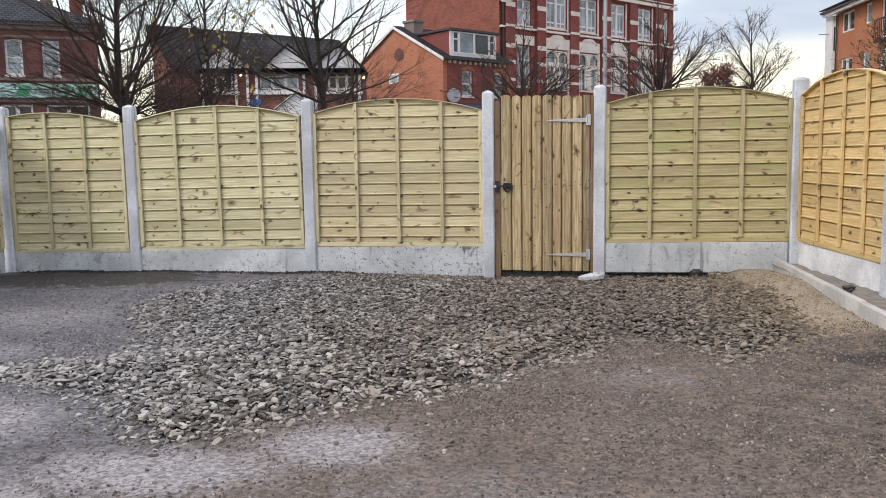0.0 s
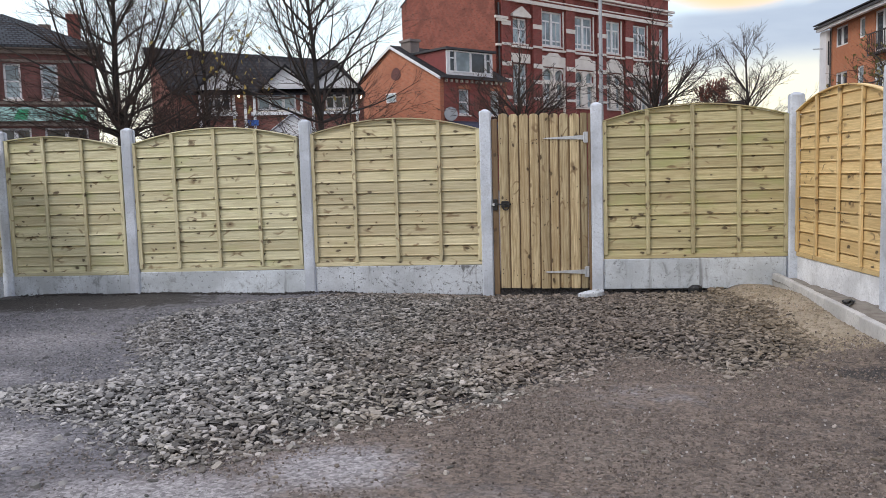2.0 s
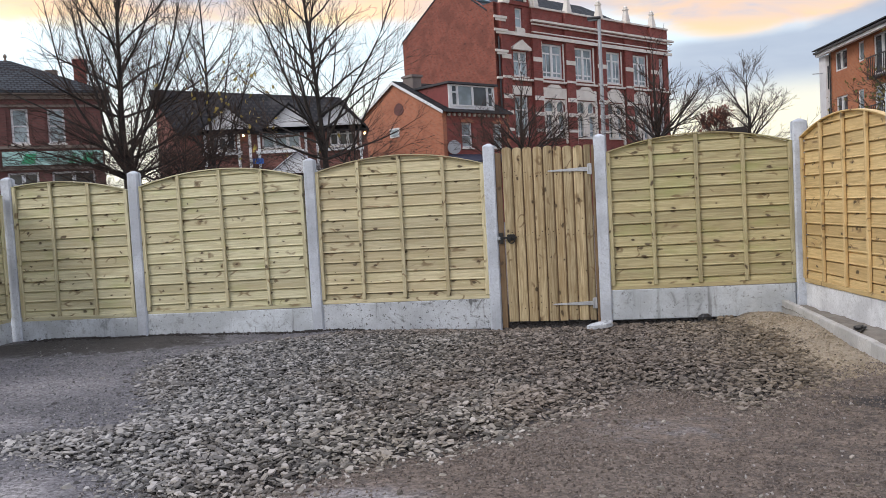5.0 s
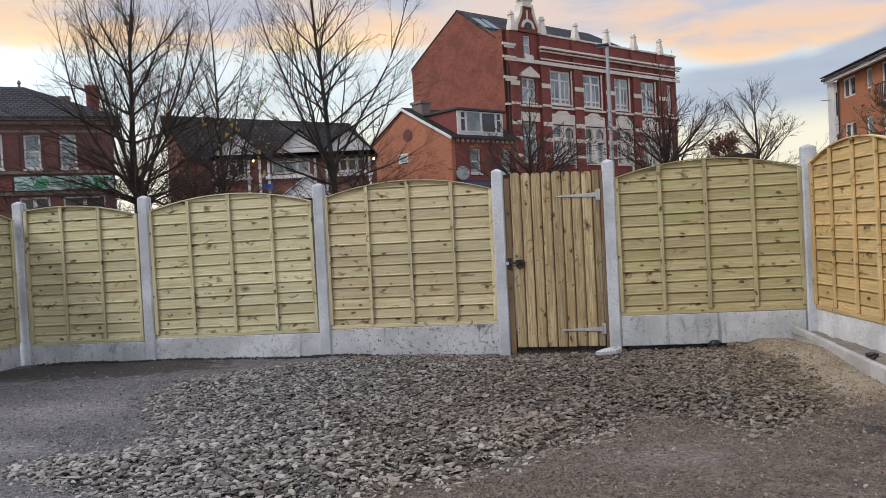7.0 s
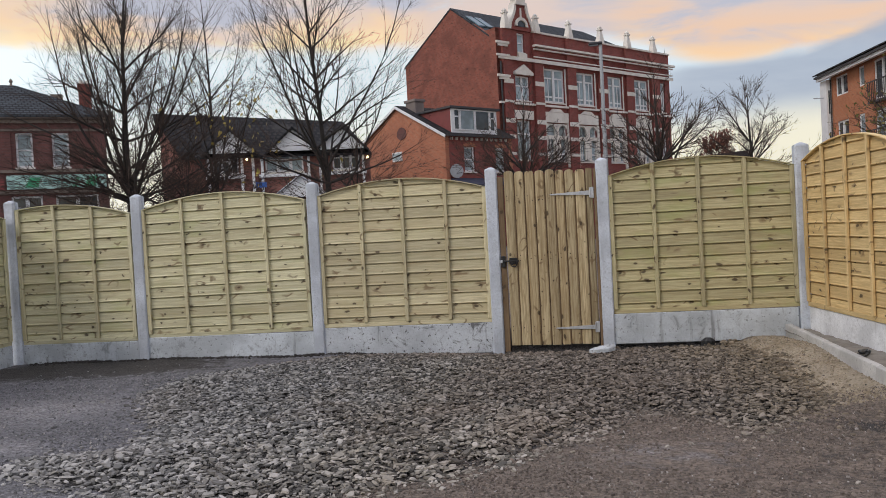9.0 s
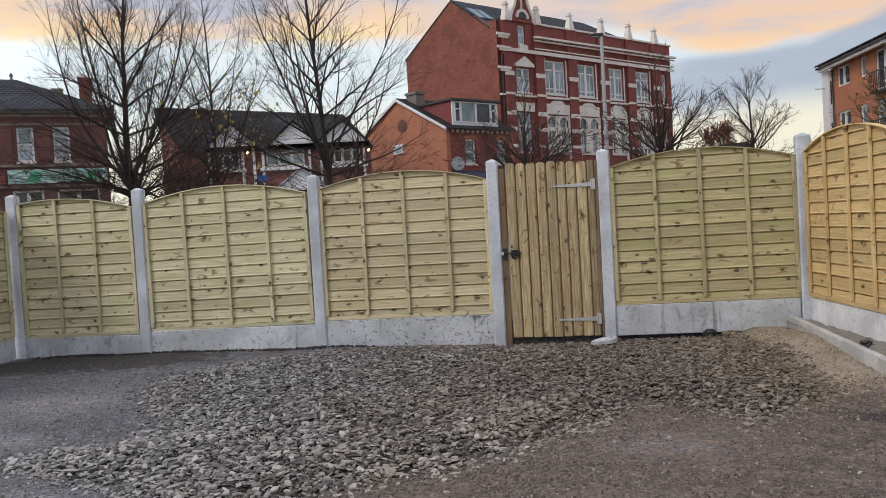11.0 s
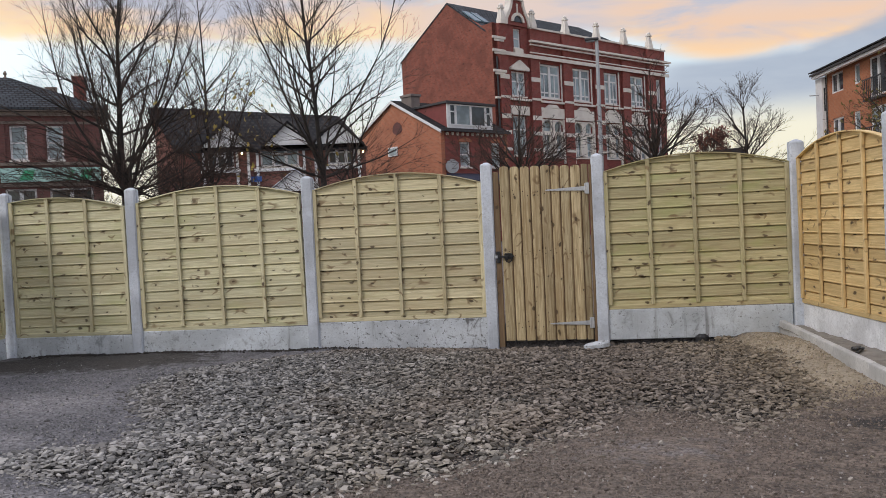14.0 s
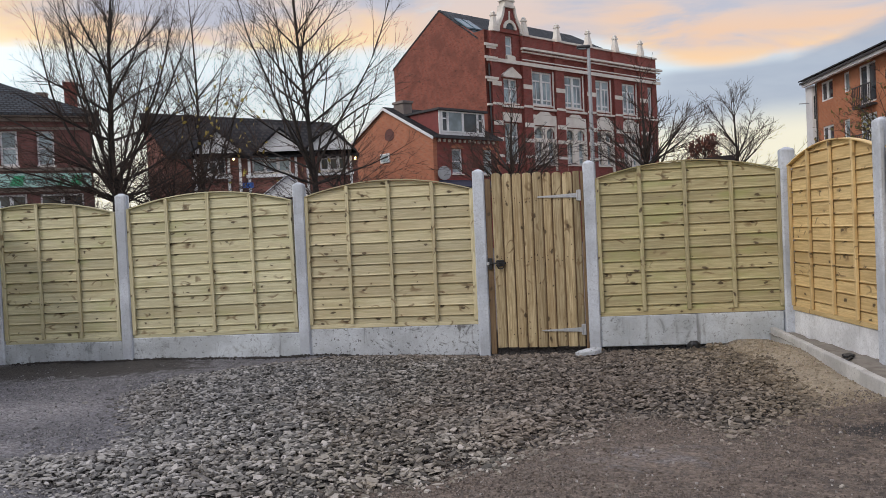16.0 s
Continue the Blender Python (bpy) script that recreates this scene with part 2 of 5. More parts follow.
def slates(name, a, c2, row=0.2, tile=0.28, joint=0.03):
    m, n, b = material(name, 0.85)
    b.inputs["Specular IOR Level"].default_value = 0.25
    p = coords(n)
    x, y, z = n.xyz(p)
    t = n.add("ShaderNodeTexBrick")
    n.put(t.inputs["Vector"], n.vec(n.math("ADD", x, n.math("MULTIPLY", y, 0.15)), n.math("MULTIPLY", z, 1.6), 0.0))
    for key, v in (("Color1", (*a, 1)), ("Color2", (*c2, 1)), ("Mortar", (0.012, 0.012, 0.014, 1)), ("Scale", 1.0), ("Mortar Size", joint), ("Brick Width", tile), ("Row Height", row)):
        t.inputs[key].default_value = v
    c = n.mix(n.math("MULTIPLY", n.step(n.noise(p, 0.8, 4), 0.5, 0.75), 0.5), t.outputs[0], tuple(v * 1.9 for v in a))
    n.put(b.inputs["Base Color"], c)
    bump(n, b, t.outputs[1], -0.6, 0.02)
    return m


def stone_material():
    m, n, b = material("slate_chippings", 0.78)
    geo = n.add("ShaderNodeNewGeometry")
    r = n.math("FRACT", n.math("ADD", geo.outputs["Random Per Island"], own_random(n)))
    p = geo.outputs["Position"]
    px, py, pz = n.xyz(p)
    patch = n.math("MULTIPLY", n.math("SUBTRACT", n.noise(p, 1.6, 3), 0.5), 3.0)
    # darker, browner stones to the right and along the fence foot
    darker_brown = n.math("MULTIPLY", n.step(n.math("ADD", px, patch), -1.2, 0.9), n.step(n.math("ADD", py, patch), -4.7, -2.9))
    darker_brown = n.math("MAXIMUM", darker_brown, n.step(n.math("ADD", py, n.math("MULTIPLY", patch, 0.4)), -1.3, -0.3))
    c = n.mix(n.step(r, 0.05, 0.85), (0.05, 0.046, 0.038), (0.27, 0.245, 0.203))
    c = n.mix(n.step(r, 0.72, 0.99), c, (0.38, 0.345, 0.305))
    c = n.mix(n.math("MULTIPLY", n.step(n.noise(p, 1.1, 3), 0.46, 0.66), 0.35), c, (0.20, 0.145, 0.10))
    c = n.mix(n.math("MULTIPLY", n.step(n.noise(p, 42, 5, 0.65), 0.42, 0.7), 0.5), c, (0.11, 0.10, 0.085))
    cool = n.step(n.math("ADD", px, n.math("MULTIPLY", patch, 0.6)), -0.2, -1.8)
    c = n.mix(n.math("MULTIPLY", cool, 0.6), c, n.mix(r, (0.05, 0.051, 0.052), (0.33, 0.326, 0.32)))
    c = n.mix(n.math("MULTIPLY", darker_brown, 0.66), c, n.mix(r, (0.04, 0.03, 0.023), (0.20, 0.155, 0.12)))
    # stones grow up to a third lighter toward the front of the yard
    front_gain = n.step(n.math("ADD", py, n.math("MULTIPLY", patch, 0.5)), -2.6, -4.3, 1.0, 1.32)
    c = n.mix(1.0, c, n.vec(front_gain, front_gain, front_gain), "MULTIPLY")
    sandy = n.step(n.math("ADD", px, n.math("MULTIPLY", patch, 0.5)), 1.3, 2.4)
    c = n.mix(n.math("MULTIPLY", sandy, 0.6), c, n.mix(r, (0.075, 0.058, 0.036), (0.30, 0.24, 0.155)))
    n.put(b.inputs["Base Color"], c)
    bump(n, b, n.noise(p, 60, 4, 0.6), 0.5, 0.006)
    return m


def grit_material():
    m, n, b = material("crushed_grit", 0.85)
    geo = n.add("ShaderNodeNewGeometry")
    r = geo.outputs["Random Per Island"]
    p = geo.outputs["Position"]
    warm = n.mix(r, (0.095, 0.074, 0.06), (0.27, 0.22, 0.182))
    cool = n.mix(r, (0.09, 0.09, 0.094), (0.30, 0.295, 0.295))
    c = n.mix(n.step(n.math("ADD", n.xyz(p)[0], n.noise(p, 1.2, 3)), -0.2, -1.9), warm, cool)
    c = n.mix(n.step(r, 0.95, 0.99), c, (0.42, 0.39, 0.36))
    c = n.mix(n.math("MULTIPLY", n.step(n.noise(p, 60, 4, 0.6), 0.4, 0.7), 0.4), c, (0.08, 0.07, 0.062))
    n.put(b.inputs["Base Color"], c)
    return m


def ground_material():
    m, n, b = material("trodden_gravel_ground", 0.9)
    p = coords(n)
    a = n.add("ShaderNodeAttribute")
    a.attribute_name = "zones"
    sand, soil, dust = n.xyz(a.outputs["Color"])
    grain = n.noise(p, 120, 5, 0.75)
    grit = n.noise(p, 38, 4, 0.7)
    mid = n.noise(p, 7, 5, 0.65)
    big = n.noise(p, 0.9, 4, 0.6, 0.3)
    edge = n.math("MULTIPLY", n.math("SUBTRACT", mid, 0.5), 0.9)
    c = n.mix(n.step(mid, 0.3, 0.72), (0.215, 0.168, 0.13), (0.098, 0.075, 0.058))
    c = n.mix(n.math("MULTIPLY", n.step(big, 0.42, 0.68), 0.7), c, (0.19, 0.156, 0.125))
    gx = n.xyz(p)[0]
    cool = n.step(n.math("ADD", gx, n.math("MULTIPLY", n.math("SUBTRACT", big, 0.5), 3.2)), 0.0, -1.8)
    c = n.mix(n.math("MULTIPLY", cool, 0.85), c, n.mix(n.step(mid, 0.3, 0.7), (0.18, 0.184, 0.204), (0.10, 0.103, 0.116)))
    # dark earth, plus shade painted in between stones and under the gate
    c = n.mix(n.step(n.math("ADD", soil, edge), 0.35, 0.7), c, n.mix(n.step(mid, 0.3, 0.7), (0.05, 0.045, 0.041), (0.03, 0.027, 0.025)))
    c = n.mix(n.math("MULTIPLY", n.step(n.math("ADD", dust, n.math("MULTIPLY", edge, 1.3)), 0.2, 1.0), 0.85), c, n.mix(n.step(grit, 0.35, 0.7), (0.46, 0.44, 0.437), (0.28, 0.266, 0.264)))
    c = n.mix(n.math("MULTIPLY", n.step(n.math("ADD", sand, edge), 0.3, 0.75), 0.9), c, n.mix(n.step(mid, 0.35, 0.7), (0.47, 0.40, 0.295), (0.36, 0.30, 0.215)))
    v = n.add("ShaderNodeTexVoronoi")
    n.put(v.inputs["Vector"], p)
    v.inputs["Scale"].default_value = 62
    cell = n.xyz(v.outputs["Color"])[0]
    firm = n.step(n.math("ADD", sand, edge), 0.3, 0.75, 1.0, 0.3)
    c = n.mix(n.math("MULTIPLY", firm, 0.75), c, n.mix(1.0, c, n.mix(cell, (0.42, 0.41, 0.40), (1.6, 1.58, 1.57)), "MULTIPLY"))
    c = n.mix(n.math("MULTIPLY", n.step(grain, 0.5, 0.72), 0.5), c, (0.36, 0.33, 0.30))
    c = n.mix(n.math("MULTIPLY", n.math("MULTIPLY", n.step(grit, 0.54, 0.72), 0.6), firm), c, (0.07, 0.058, 0.05))
    crumb = n.noise(p, 21, 5, 0.75, 0.4)
    c = n.mix(n.math("MULTIPLY", n.math("MULTIPLY", n.step(crumb, 0.56, 0.68), 0.4), firm), c, (0.05, 0.043, 0.039))
    n.put(b.inputs["Base Color"], c)
    bump(n, b, n.math("ADD", n.math("ADD", grain, n.math("MULTIPLY", grit, 1.3)), n.math("MULTIPLY", cell, 0.8)), 0.8, 0.014)
    return m


def glazing(name, tint, rough=0.06):
    m, n, b = material(name, rough)
    b.inputs["IOR"].default_value = 1.52
    p = coords(n)
    # base colour holds pale curtains and a painted reflection of the sky
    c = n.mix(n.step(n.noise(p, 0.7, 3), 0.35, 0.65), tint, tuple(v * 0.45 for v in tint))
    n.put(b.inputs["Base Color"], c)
    bump(n, b, n.noise(p, 1.4, 2), 0.05, 0.01)
    return m


TIMBER_X = timber("treated_pine_boards", "x", (0.73, 0.69, 0.47), (0.56, 0.51, 0.32), 0.4)
TIMBER_Z = timber("treated_pine_battens", "z", (0.70, 0.655, 0.44), (0.54, 0.485, 0.305), 0.2)
TAN_X = timber("tan_pine_boards", "x", (0.73, 0.655, 0.435), (0.56, 0.485, 0.30), 0.12)
TAN_Z = timber("tan_pine_battens", "z", (0.70, 0.63, 0.41), (0.54, 0.465, 0.285), 0.1)
WARM_X = timber("golden_pine_boards", "x", (0.80, 0.60, 0.30), (0.63, 0.45, 0.205))
WARM_Z = timber("golden_pine_battens", "z", (0.74, 0.555, 0.28), (0.58, 0.41, 0.19))
OLIVE_X = timber("olive_brown_pine_boards", "x", (0.625, 0.56, 0.325), (0.455, 0.385, 0.21), 0.5)
OLIVE_Z = timber("olive_brown_pine_battens", "z", (0.58, 0.515, 0.31), (0.42, 0.36, 0.205), 0.2)
GATE_WOOD = timber("gate_pine_boards", "z", (0.60, 0.49, 0.30), (0.36, 0.265, 0.14), 0.0, 0.6)
GATE_FRAME = timber("gate_frame_pine", "z", (0.27, 0.18, 0.10), (0.18, 0.115, 0.06))
POST = concrete("cast_concrete_post", (0.65, 0.69, 0.75), (0.22, 0.225, 0.23), 0.7)
BOARD = concrete("cast_gravel_board", (0.63, 0.67, 0.70), (0.12, 0.115, 0.11), 1.4)
PITTED = concrete("pitted_gravel_board", (0.60, 0.63, 0.66), (0.075, 0.07, 0.066), 2.4)
PALE_BOARD = concrete("pale_gravel_board", (0.88, 0.895, 0.915), (0.2, 0.195, 0.19), 0.55)
KERB = concrete("kerb_concrete", (0.62, 0.61, 0.585), (0.17, 0.16, 0.14), 0.8)
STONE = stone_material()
SAND = mottled("clumped_sand", (0.40, 0.335, 0.24), (0.22, 0.18, 0.125), 14, 0.95)
BED = mottled("pale_bed_soil", (0.27, 0.245, 0.21), (0.17, 0.15, 0.125), 7, 0.95, 0.0, 0.01)
SOIL = mottled("crumbled_soil", (0.055, 0.049, 0.044), (0.03, 0.027, 0.025), 9, 0.95)
GRIT = grit_material()
GROUND = ground_material()
ZINC = mottled("galvanised_steel", (0.62, 0.63, 0.65), (0.50, 0.51, 0.53), 30, 0.42, 0.6)
NAIL = mottled("rusted_nail", (0.05, 0.035, 0.025), (0.08, 0.05, 0.03), 40, 0.6, 0.5)
BLACK = mottled("black_japanned_iron", (0.012, 0.012, 0.013), (0.02, 0.02, 0.02), 30, 0.45)
RED_BRICK = brickwork("red_pressed_brick", (0.28, 0.066, 0.052), (0.215, 0.05, 0.042), (0.24, 0.12, 0.10), (0.18, 0.052, 0.042))
GABLE_BRICK = brickwork("common_brick", (0.30, 0.088, 0.056), (0.22, 0.063, 0.042), (0.24, 0.12, 0.088), (0.13, 0.042, 0.03))
ORANGE_BRICK = brickwork("orange_brick", (0.50, 0.185, 0.10), (0.42, 0.15, 0.08), (0.42, 0.25, 0.17), (0.34, 0.125, 0.07))
DARK_BRICK = brickwork("sooty_brick", (0.19, 0.072, 0.06), (0.145, 0.055, 0.048), (0.16, 0.1, 0.088), (0.095, 0.042, 0.038))
BROWN_BRICK = brickwork("brown_red_brick", (0.26, 0.10, 0.075), (0.20, 0.076, 0.06), (0.24, 0.16, 0.13), (0.15, 0.06, 0.05))
MODERN_BRICK = brickwork("modern_orange_brick", (0.50, 0.185, 0.085), (0.42, 0.15, 0.07), (0.42, 0.25, 0.16), (0.38, 0.14, 0.065))
TERRACOTTA = mottled("buff_terracotta", (0.81, 0.77, 0.70), (0.68, 0.63, 0.56), 1.3, 0.7)
WHITE = mottled("white_paint", (0.80, 0.80, 0.80), (0.70, 0.71, 0.72), 1.2, 0.5)
RENDER = mottled("white_render", (0.80, 0.80, 0.79), (0.72, 0.72, 0.72), 0.8, 0.8)
SLATE = slates("blue_slate", (0.062, 0.07, 0.078), (0.045, 0.05, 0.056))
DARK_TILE = slates("dark_concrete_tile", (0.04, 0.037, 0.036), (0.027, 0.025, 0.025), 0.34, 0.32, 0.08)
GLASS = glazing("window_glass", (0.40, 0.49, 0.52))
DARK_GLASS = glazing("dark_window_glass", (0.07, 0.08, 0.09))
LEAD = mottled("dark_gutter", (0.03, 0.03, 0.033), (0.045, 0.045, 0.05), 4, 0.5)
CLADDING = mottled("red_tile_cladding", (0.24, 0.06, 0.055), (0.19, 0.05, 0.045), 3, 0.7)
BARK = mottled("bark", (0.036, 0.03, 0.025), (0.02, 0.017, 0.015), 6, 0.9, 0.0, 0.01)
TWIG = mottled("twig_bark", (0.07, 0.045, 0.034), (0.04, 0.027, 0.021), 6, 0.9)
LEAF = mottled("yellowed_leaf", (0.42, 0.34, 0.06), (0.30, 0.20, 0.05), 12, 0.6, 0.0, 0.0, 0.5)
RED_LEAF = mottled("russet_leaf", (0.20, 0.06, 0.035), (0.13, 0.045, 0.03), 8, 0.7, 0.0, 0.0, 0.5)
GREEN_LEAF = mottled("dull_green_leaf", (0.10, 0.12, 0.035), (0.22, 0.15, 0.04), 8, 0.7, 0.0, 0.0, 0.5)
SIGN_WHITE = mottled("sign_board_white", (0.46, 0.68, 0.62), (0.36, 0.60, 0.55), 1.5, 0.4)
SIGN_GREEN = mottled("sign_green", (0.05, 0.42, 0.20), (0.04, 0.34, 0.17), 2, 0.4)
LETTERING = mottled("faded_sign_lettering", (0.16, 0.36, 0.33), (0.12, 0.30, 0.28), 2, 0.5)
BLUE = mottled("blue_plastic", (0.03, 0.12, 0.42), (0.03, 0.10, 0.34), 2, 0.5)
FABRIC = mottled("white_canvas", (0.74, 0.78, 0.82), (0.64, 0.69, 0.75), 1.5, 0.8)
GREY_METAL = mottled("grey_lamp_column", (0.42, 0.44, 0.46), (0.35, 0.37, 0.39), 3, 0.5, 0.3)
TIN = mottled("dark_metal_roof", (0.022, 0.022, 0.025), (0.016, 0.016, 0.018), 2, 0.85)


def glowing(name, colour, strength):
    m, n, b = material(name, 0.5)
    b.inputs["Emission Color"].default_value = (*colour, 1)
    b.inputs["Emission Strength"].default_value = strength
    return m


LAMPLIGHT = glowing("porch_lamp_glow", (1.0, 0.72, 0.30), 9.0)


# ---- mesh helpers ----
class Mesh:
    """Gathers vertices and faces for one mesh."""

    def __init__(self):
        self.v, self.f = [], []

    def box(self, x0, x1, y0, y1, z0, z1, bevel=0.0):
        if bevel:
            return self.slab([(x0, y0), (x1, y0), (x1, y1), (x0, y1)], z0, z1, bevel)
        i = len(self.v)
        self.v += [(x, y, z) for z in (z0, z1) for x, y in ((x0, y0), (x1, y0), (x1, y1), (x0, y1))]
        self.f += [tuple(i + k for k in q) for q in ((3, 2, 1, 0), (4, 5, 6, 7), (0, 1, 5, 4), (1, 2, 6, 5), (2, 3, 7, 6), (3, 0, 4, 7))]
        return self

    def slab(self, ring, z0, z1, bevel):
        """An upright block with its corners and top and bottom edges cut off."""
        cx, cy = sum(p[0] for p in ring) / len(ring), sum(p[1] for p in ring) / len(ring)
        cut = []
        for k, p in enumerate(ring):
            for q in (ring[k - 1], ring[(k + 1) % len(ring)]):
                d = math.hypot(q[0] - p[0], q[1] - p[1])
                cut.append((p[0] + (q[0] - p[0]) / d * bevel, p[1] + (q[1] - p[1]) / d * bevel))
        inner = []
        for x, y in cut:
            inner.append((x + (cx > x) * bevel * 0.7 - (cx < x) * bevel * 0.7, y + (cy > y) * bevel * 0.7 - (cy < y) * bevel * 0.7))
        self.loft([[(x, y, z0) for x, y in inner], [(x, y, z0 + bevel) for x, y in cut], [(x, y, z1 - bevel) for x, y in cut], [(x, y, z1) for x, y in inner]])
        return self

    def loft(self, rings, caps=True, closed=True):
        i, n = len(self.v), len(rings[0])
        for r in rings:
            self.v += r
        for a in range(len(rings) - 1):
            for k in range(n if closed else n - 1):
                j = (k + 1) % n
                self.f.append((i + a * n + k, i + a * n + j, i + (a + 1) * n + j, i + (a + 1) * n + k))
        if caps:
            self.f.append(tuple(i + k for k in reversed(range(n))))
            self.f.append(tuple(i + (len(rings) - 1) * n + k for k in range(n)))
        return self

    def prism(self, outline, y0, y1):
        """An outline of (x, z), drawn anticlockwise from the front, pushed from y0 back to y1."""
        self.loft([[(x, y1, z) for x, z in outline], [(x, y0, z) for x, z in outline]])
        return self

    def face(self, *points):
        i = len(self.v)
        self.v += points
        self.f.append(tuple(range(i, i + len(points))))
        return self

    def turned(self, cx, cy, profile, sides=12):
        """A round body from (radius, height) pairs."""
        self.loft([[(cx + r * math.cos(a * math.tau / sides), cy + r * math.sin(a * math.tau / sides), z) for a in range(sides)] for r, z in profile])
        return self

    def data(self, name, mat):
        d = bpy.data.meshes.new(name)
        d.from_pydata(self.v, [], self.f)
        d.materials.append(mat)
        b = bmesh.new()
        b.from_mesh(d)
        bmesh.ops.recalc_face_normals(b, faces=b.faces)
        b.to_mesh(d)
        b.free()
        return d


def part(name, mesh, mat, parent, label=""):
    ob = new(name, mesh.data(name, mat) if isinstance(mesh, Mesh) else mesh)
    ob.parent = parent
    return tagged(ob, label)


def thing(name, label, category, m=None, group="", kind=""):
    ob = new(name)
    ob.empty_display_size = 0.2
    ob.matrix_basis = m or Matrix()
    return tagged(ob, label, category, group, kind)


def solid(name, mesh, mat, label, category, m=None, group="", kind=""):
    ob = new(name, mesh.data(name, mat) if isinstance(mesh, Mesh) else mesh)
    ob.matrix_basis = m or Matrix()
    return tagged(ob, label, category, group, kind)


# ---- ground ----
PILE = [(2.2, -0.12), (2.3, -0.8), (2.42, -1.5), (2.35, -2.3), (2.28, -2.95), (2.0, -3.2), (1.72, -3.55), (1.35, -3.15), (1.1, -2.98), (0.9, -3.3), (0.55, -3.8), (0.28, -4.12),
        (-0.05, -4.42), (-0.5, -4.62), (-0.75, -4.95), (-1.0, -5.22), (-1.35, -4.95), (-1.62, -4.6), (-2.1, -4.45), (-2.55, -4.2), (-2.5, -3.95), (-2.0, -3.75),
        (-2.1, -3.2), (-2.5, -2.6), (-2.85, -1.9), (-2.7, -1.2), (-2.3, -0.75), (-1.7, -0.3), (-1.0, -0.12)]


def pile_depth(px, py):
    """How far points lie inside the outline of the stone spread (negative outside), in metres."""
    ring = np.array(PILE)
    inside = np.zeros(px.shape, bool)
    dist = np.full(px.shape, 1e9)
    for (ax, ay), (bx, by) in zip(ring, np.roll(ring, -1, 0)):
        cross = (ay > py) != (by > py)
        inside ^= cross & (px < (bx - ax) * (py - ay) / (by - ay + 1e-12) + ax)
        t = np.clip(((px - ax) * (bx - ax) + (py - ay) * (by - ay)) / ((bx - ax) ** 2 + (by - ay) ** 2), 0, 1)
        dist = np.minimum(dist, np.hypot(px - ax - t * (bx - ax), py - ay - t * (by - ay)))
    return np.where(inside, dist, -dist)


def smooth(v, lo, hi):
    t = np.clip((v - lo) / (hi - lo), 0, 1)
    return t * t * (3 - 2 * t)


def blob(x, y, cx, cy, rx, ry):
    return np.clip(1.25 - np.hypot((x - cx) / rx, (y - cy) / ry), 0, 1)


def ripple(x, y):
    return 0.012 * np.sin(x * 2.1 + 0.7 * y) * np.sin(y * 1.7 - 0.4) + 0.007 * np.sin(x * 5.3 + 1.1) * np.sin(y * 4.7 + x)


def ground_height(x, y):
    h = ripple(x, y) - 0.015
    h = h + 0.045 * smooth(pile_depth(x, y), -0.1, 0.5) + 0.045 * blob(x, y, 2.62, -0.6, 0.5, 1.1)
    # the spread falls away to the foot of the gate; sand is banked along the kerb
    h = h - 0.065 * smooth(x, -1.9, -0.1) * smooth(-x, -2.55, -2.1) * smooth(y, -1.6, -0.2)
    h = h - 0.03 * smooth(x, 0.05, 0.2) * smooth(-x, -2.5, -2.3) * smooth(y, -0.16, -0.05)
    h = h + 0.045 * smooth(x, 2.3, 2.75) * smooth(y, -4.2, -3.0) * smooth(-y, 0.2, 1.3)
    h = np.where((y < 0.25) & (x > -5.4) & (x < 2.84), h, -0.03)
    # unseen bank, added so the gap under gate and board stays dark
    return h + 0.16 * ((y > 0.08) & (y < 0.45) & (x > 0.08) & (x < 2.97))


def pale_dust(x, y):
    """Where fine pale dust lies trodden smooth, 0 to 1."""
    return np.maximum.reduce([0.55 * blob(x, y, -3.35, -2.5, 1.0, 0.85), 0.95 * blob(x, y, -0.3, -5.15, 0.5, 0.4), 1.05 * blob(x, y, -0.95, -5.5, 0.7, 0.35), 0.8 * blob(x, y, -1.5, -5.9, 0.9, 0.5),
                              0.85 * blob(x, y, -2.2, -5.0, 0.8, 0.5), 0.42 * blob(x, y, 1.1, -4.0, 0.8, 0.45), 0.45 * blob(x, y, 0.3, -5.6, 1.2, 0.4), 0.7 * blob(x, y, -3.2, -3.7, 0.9, 0.4)])


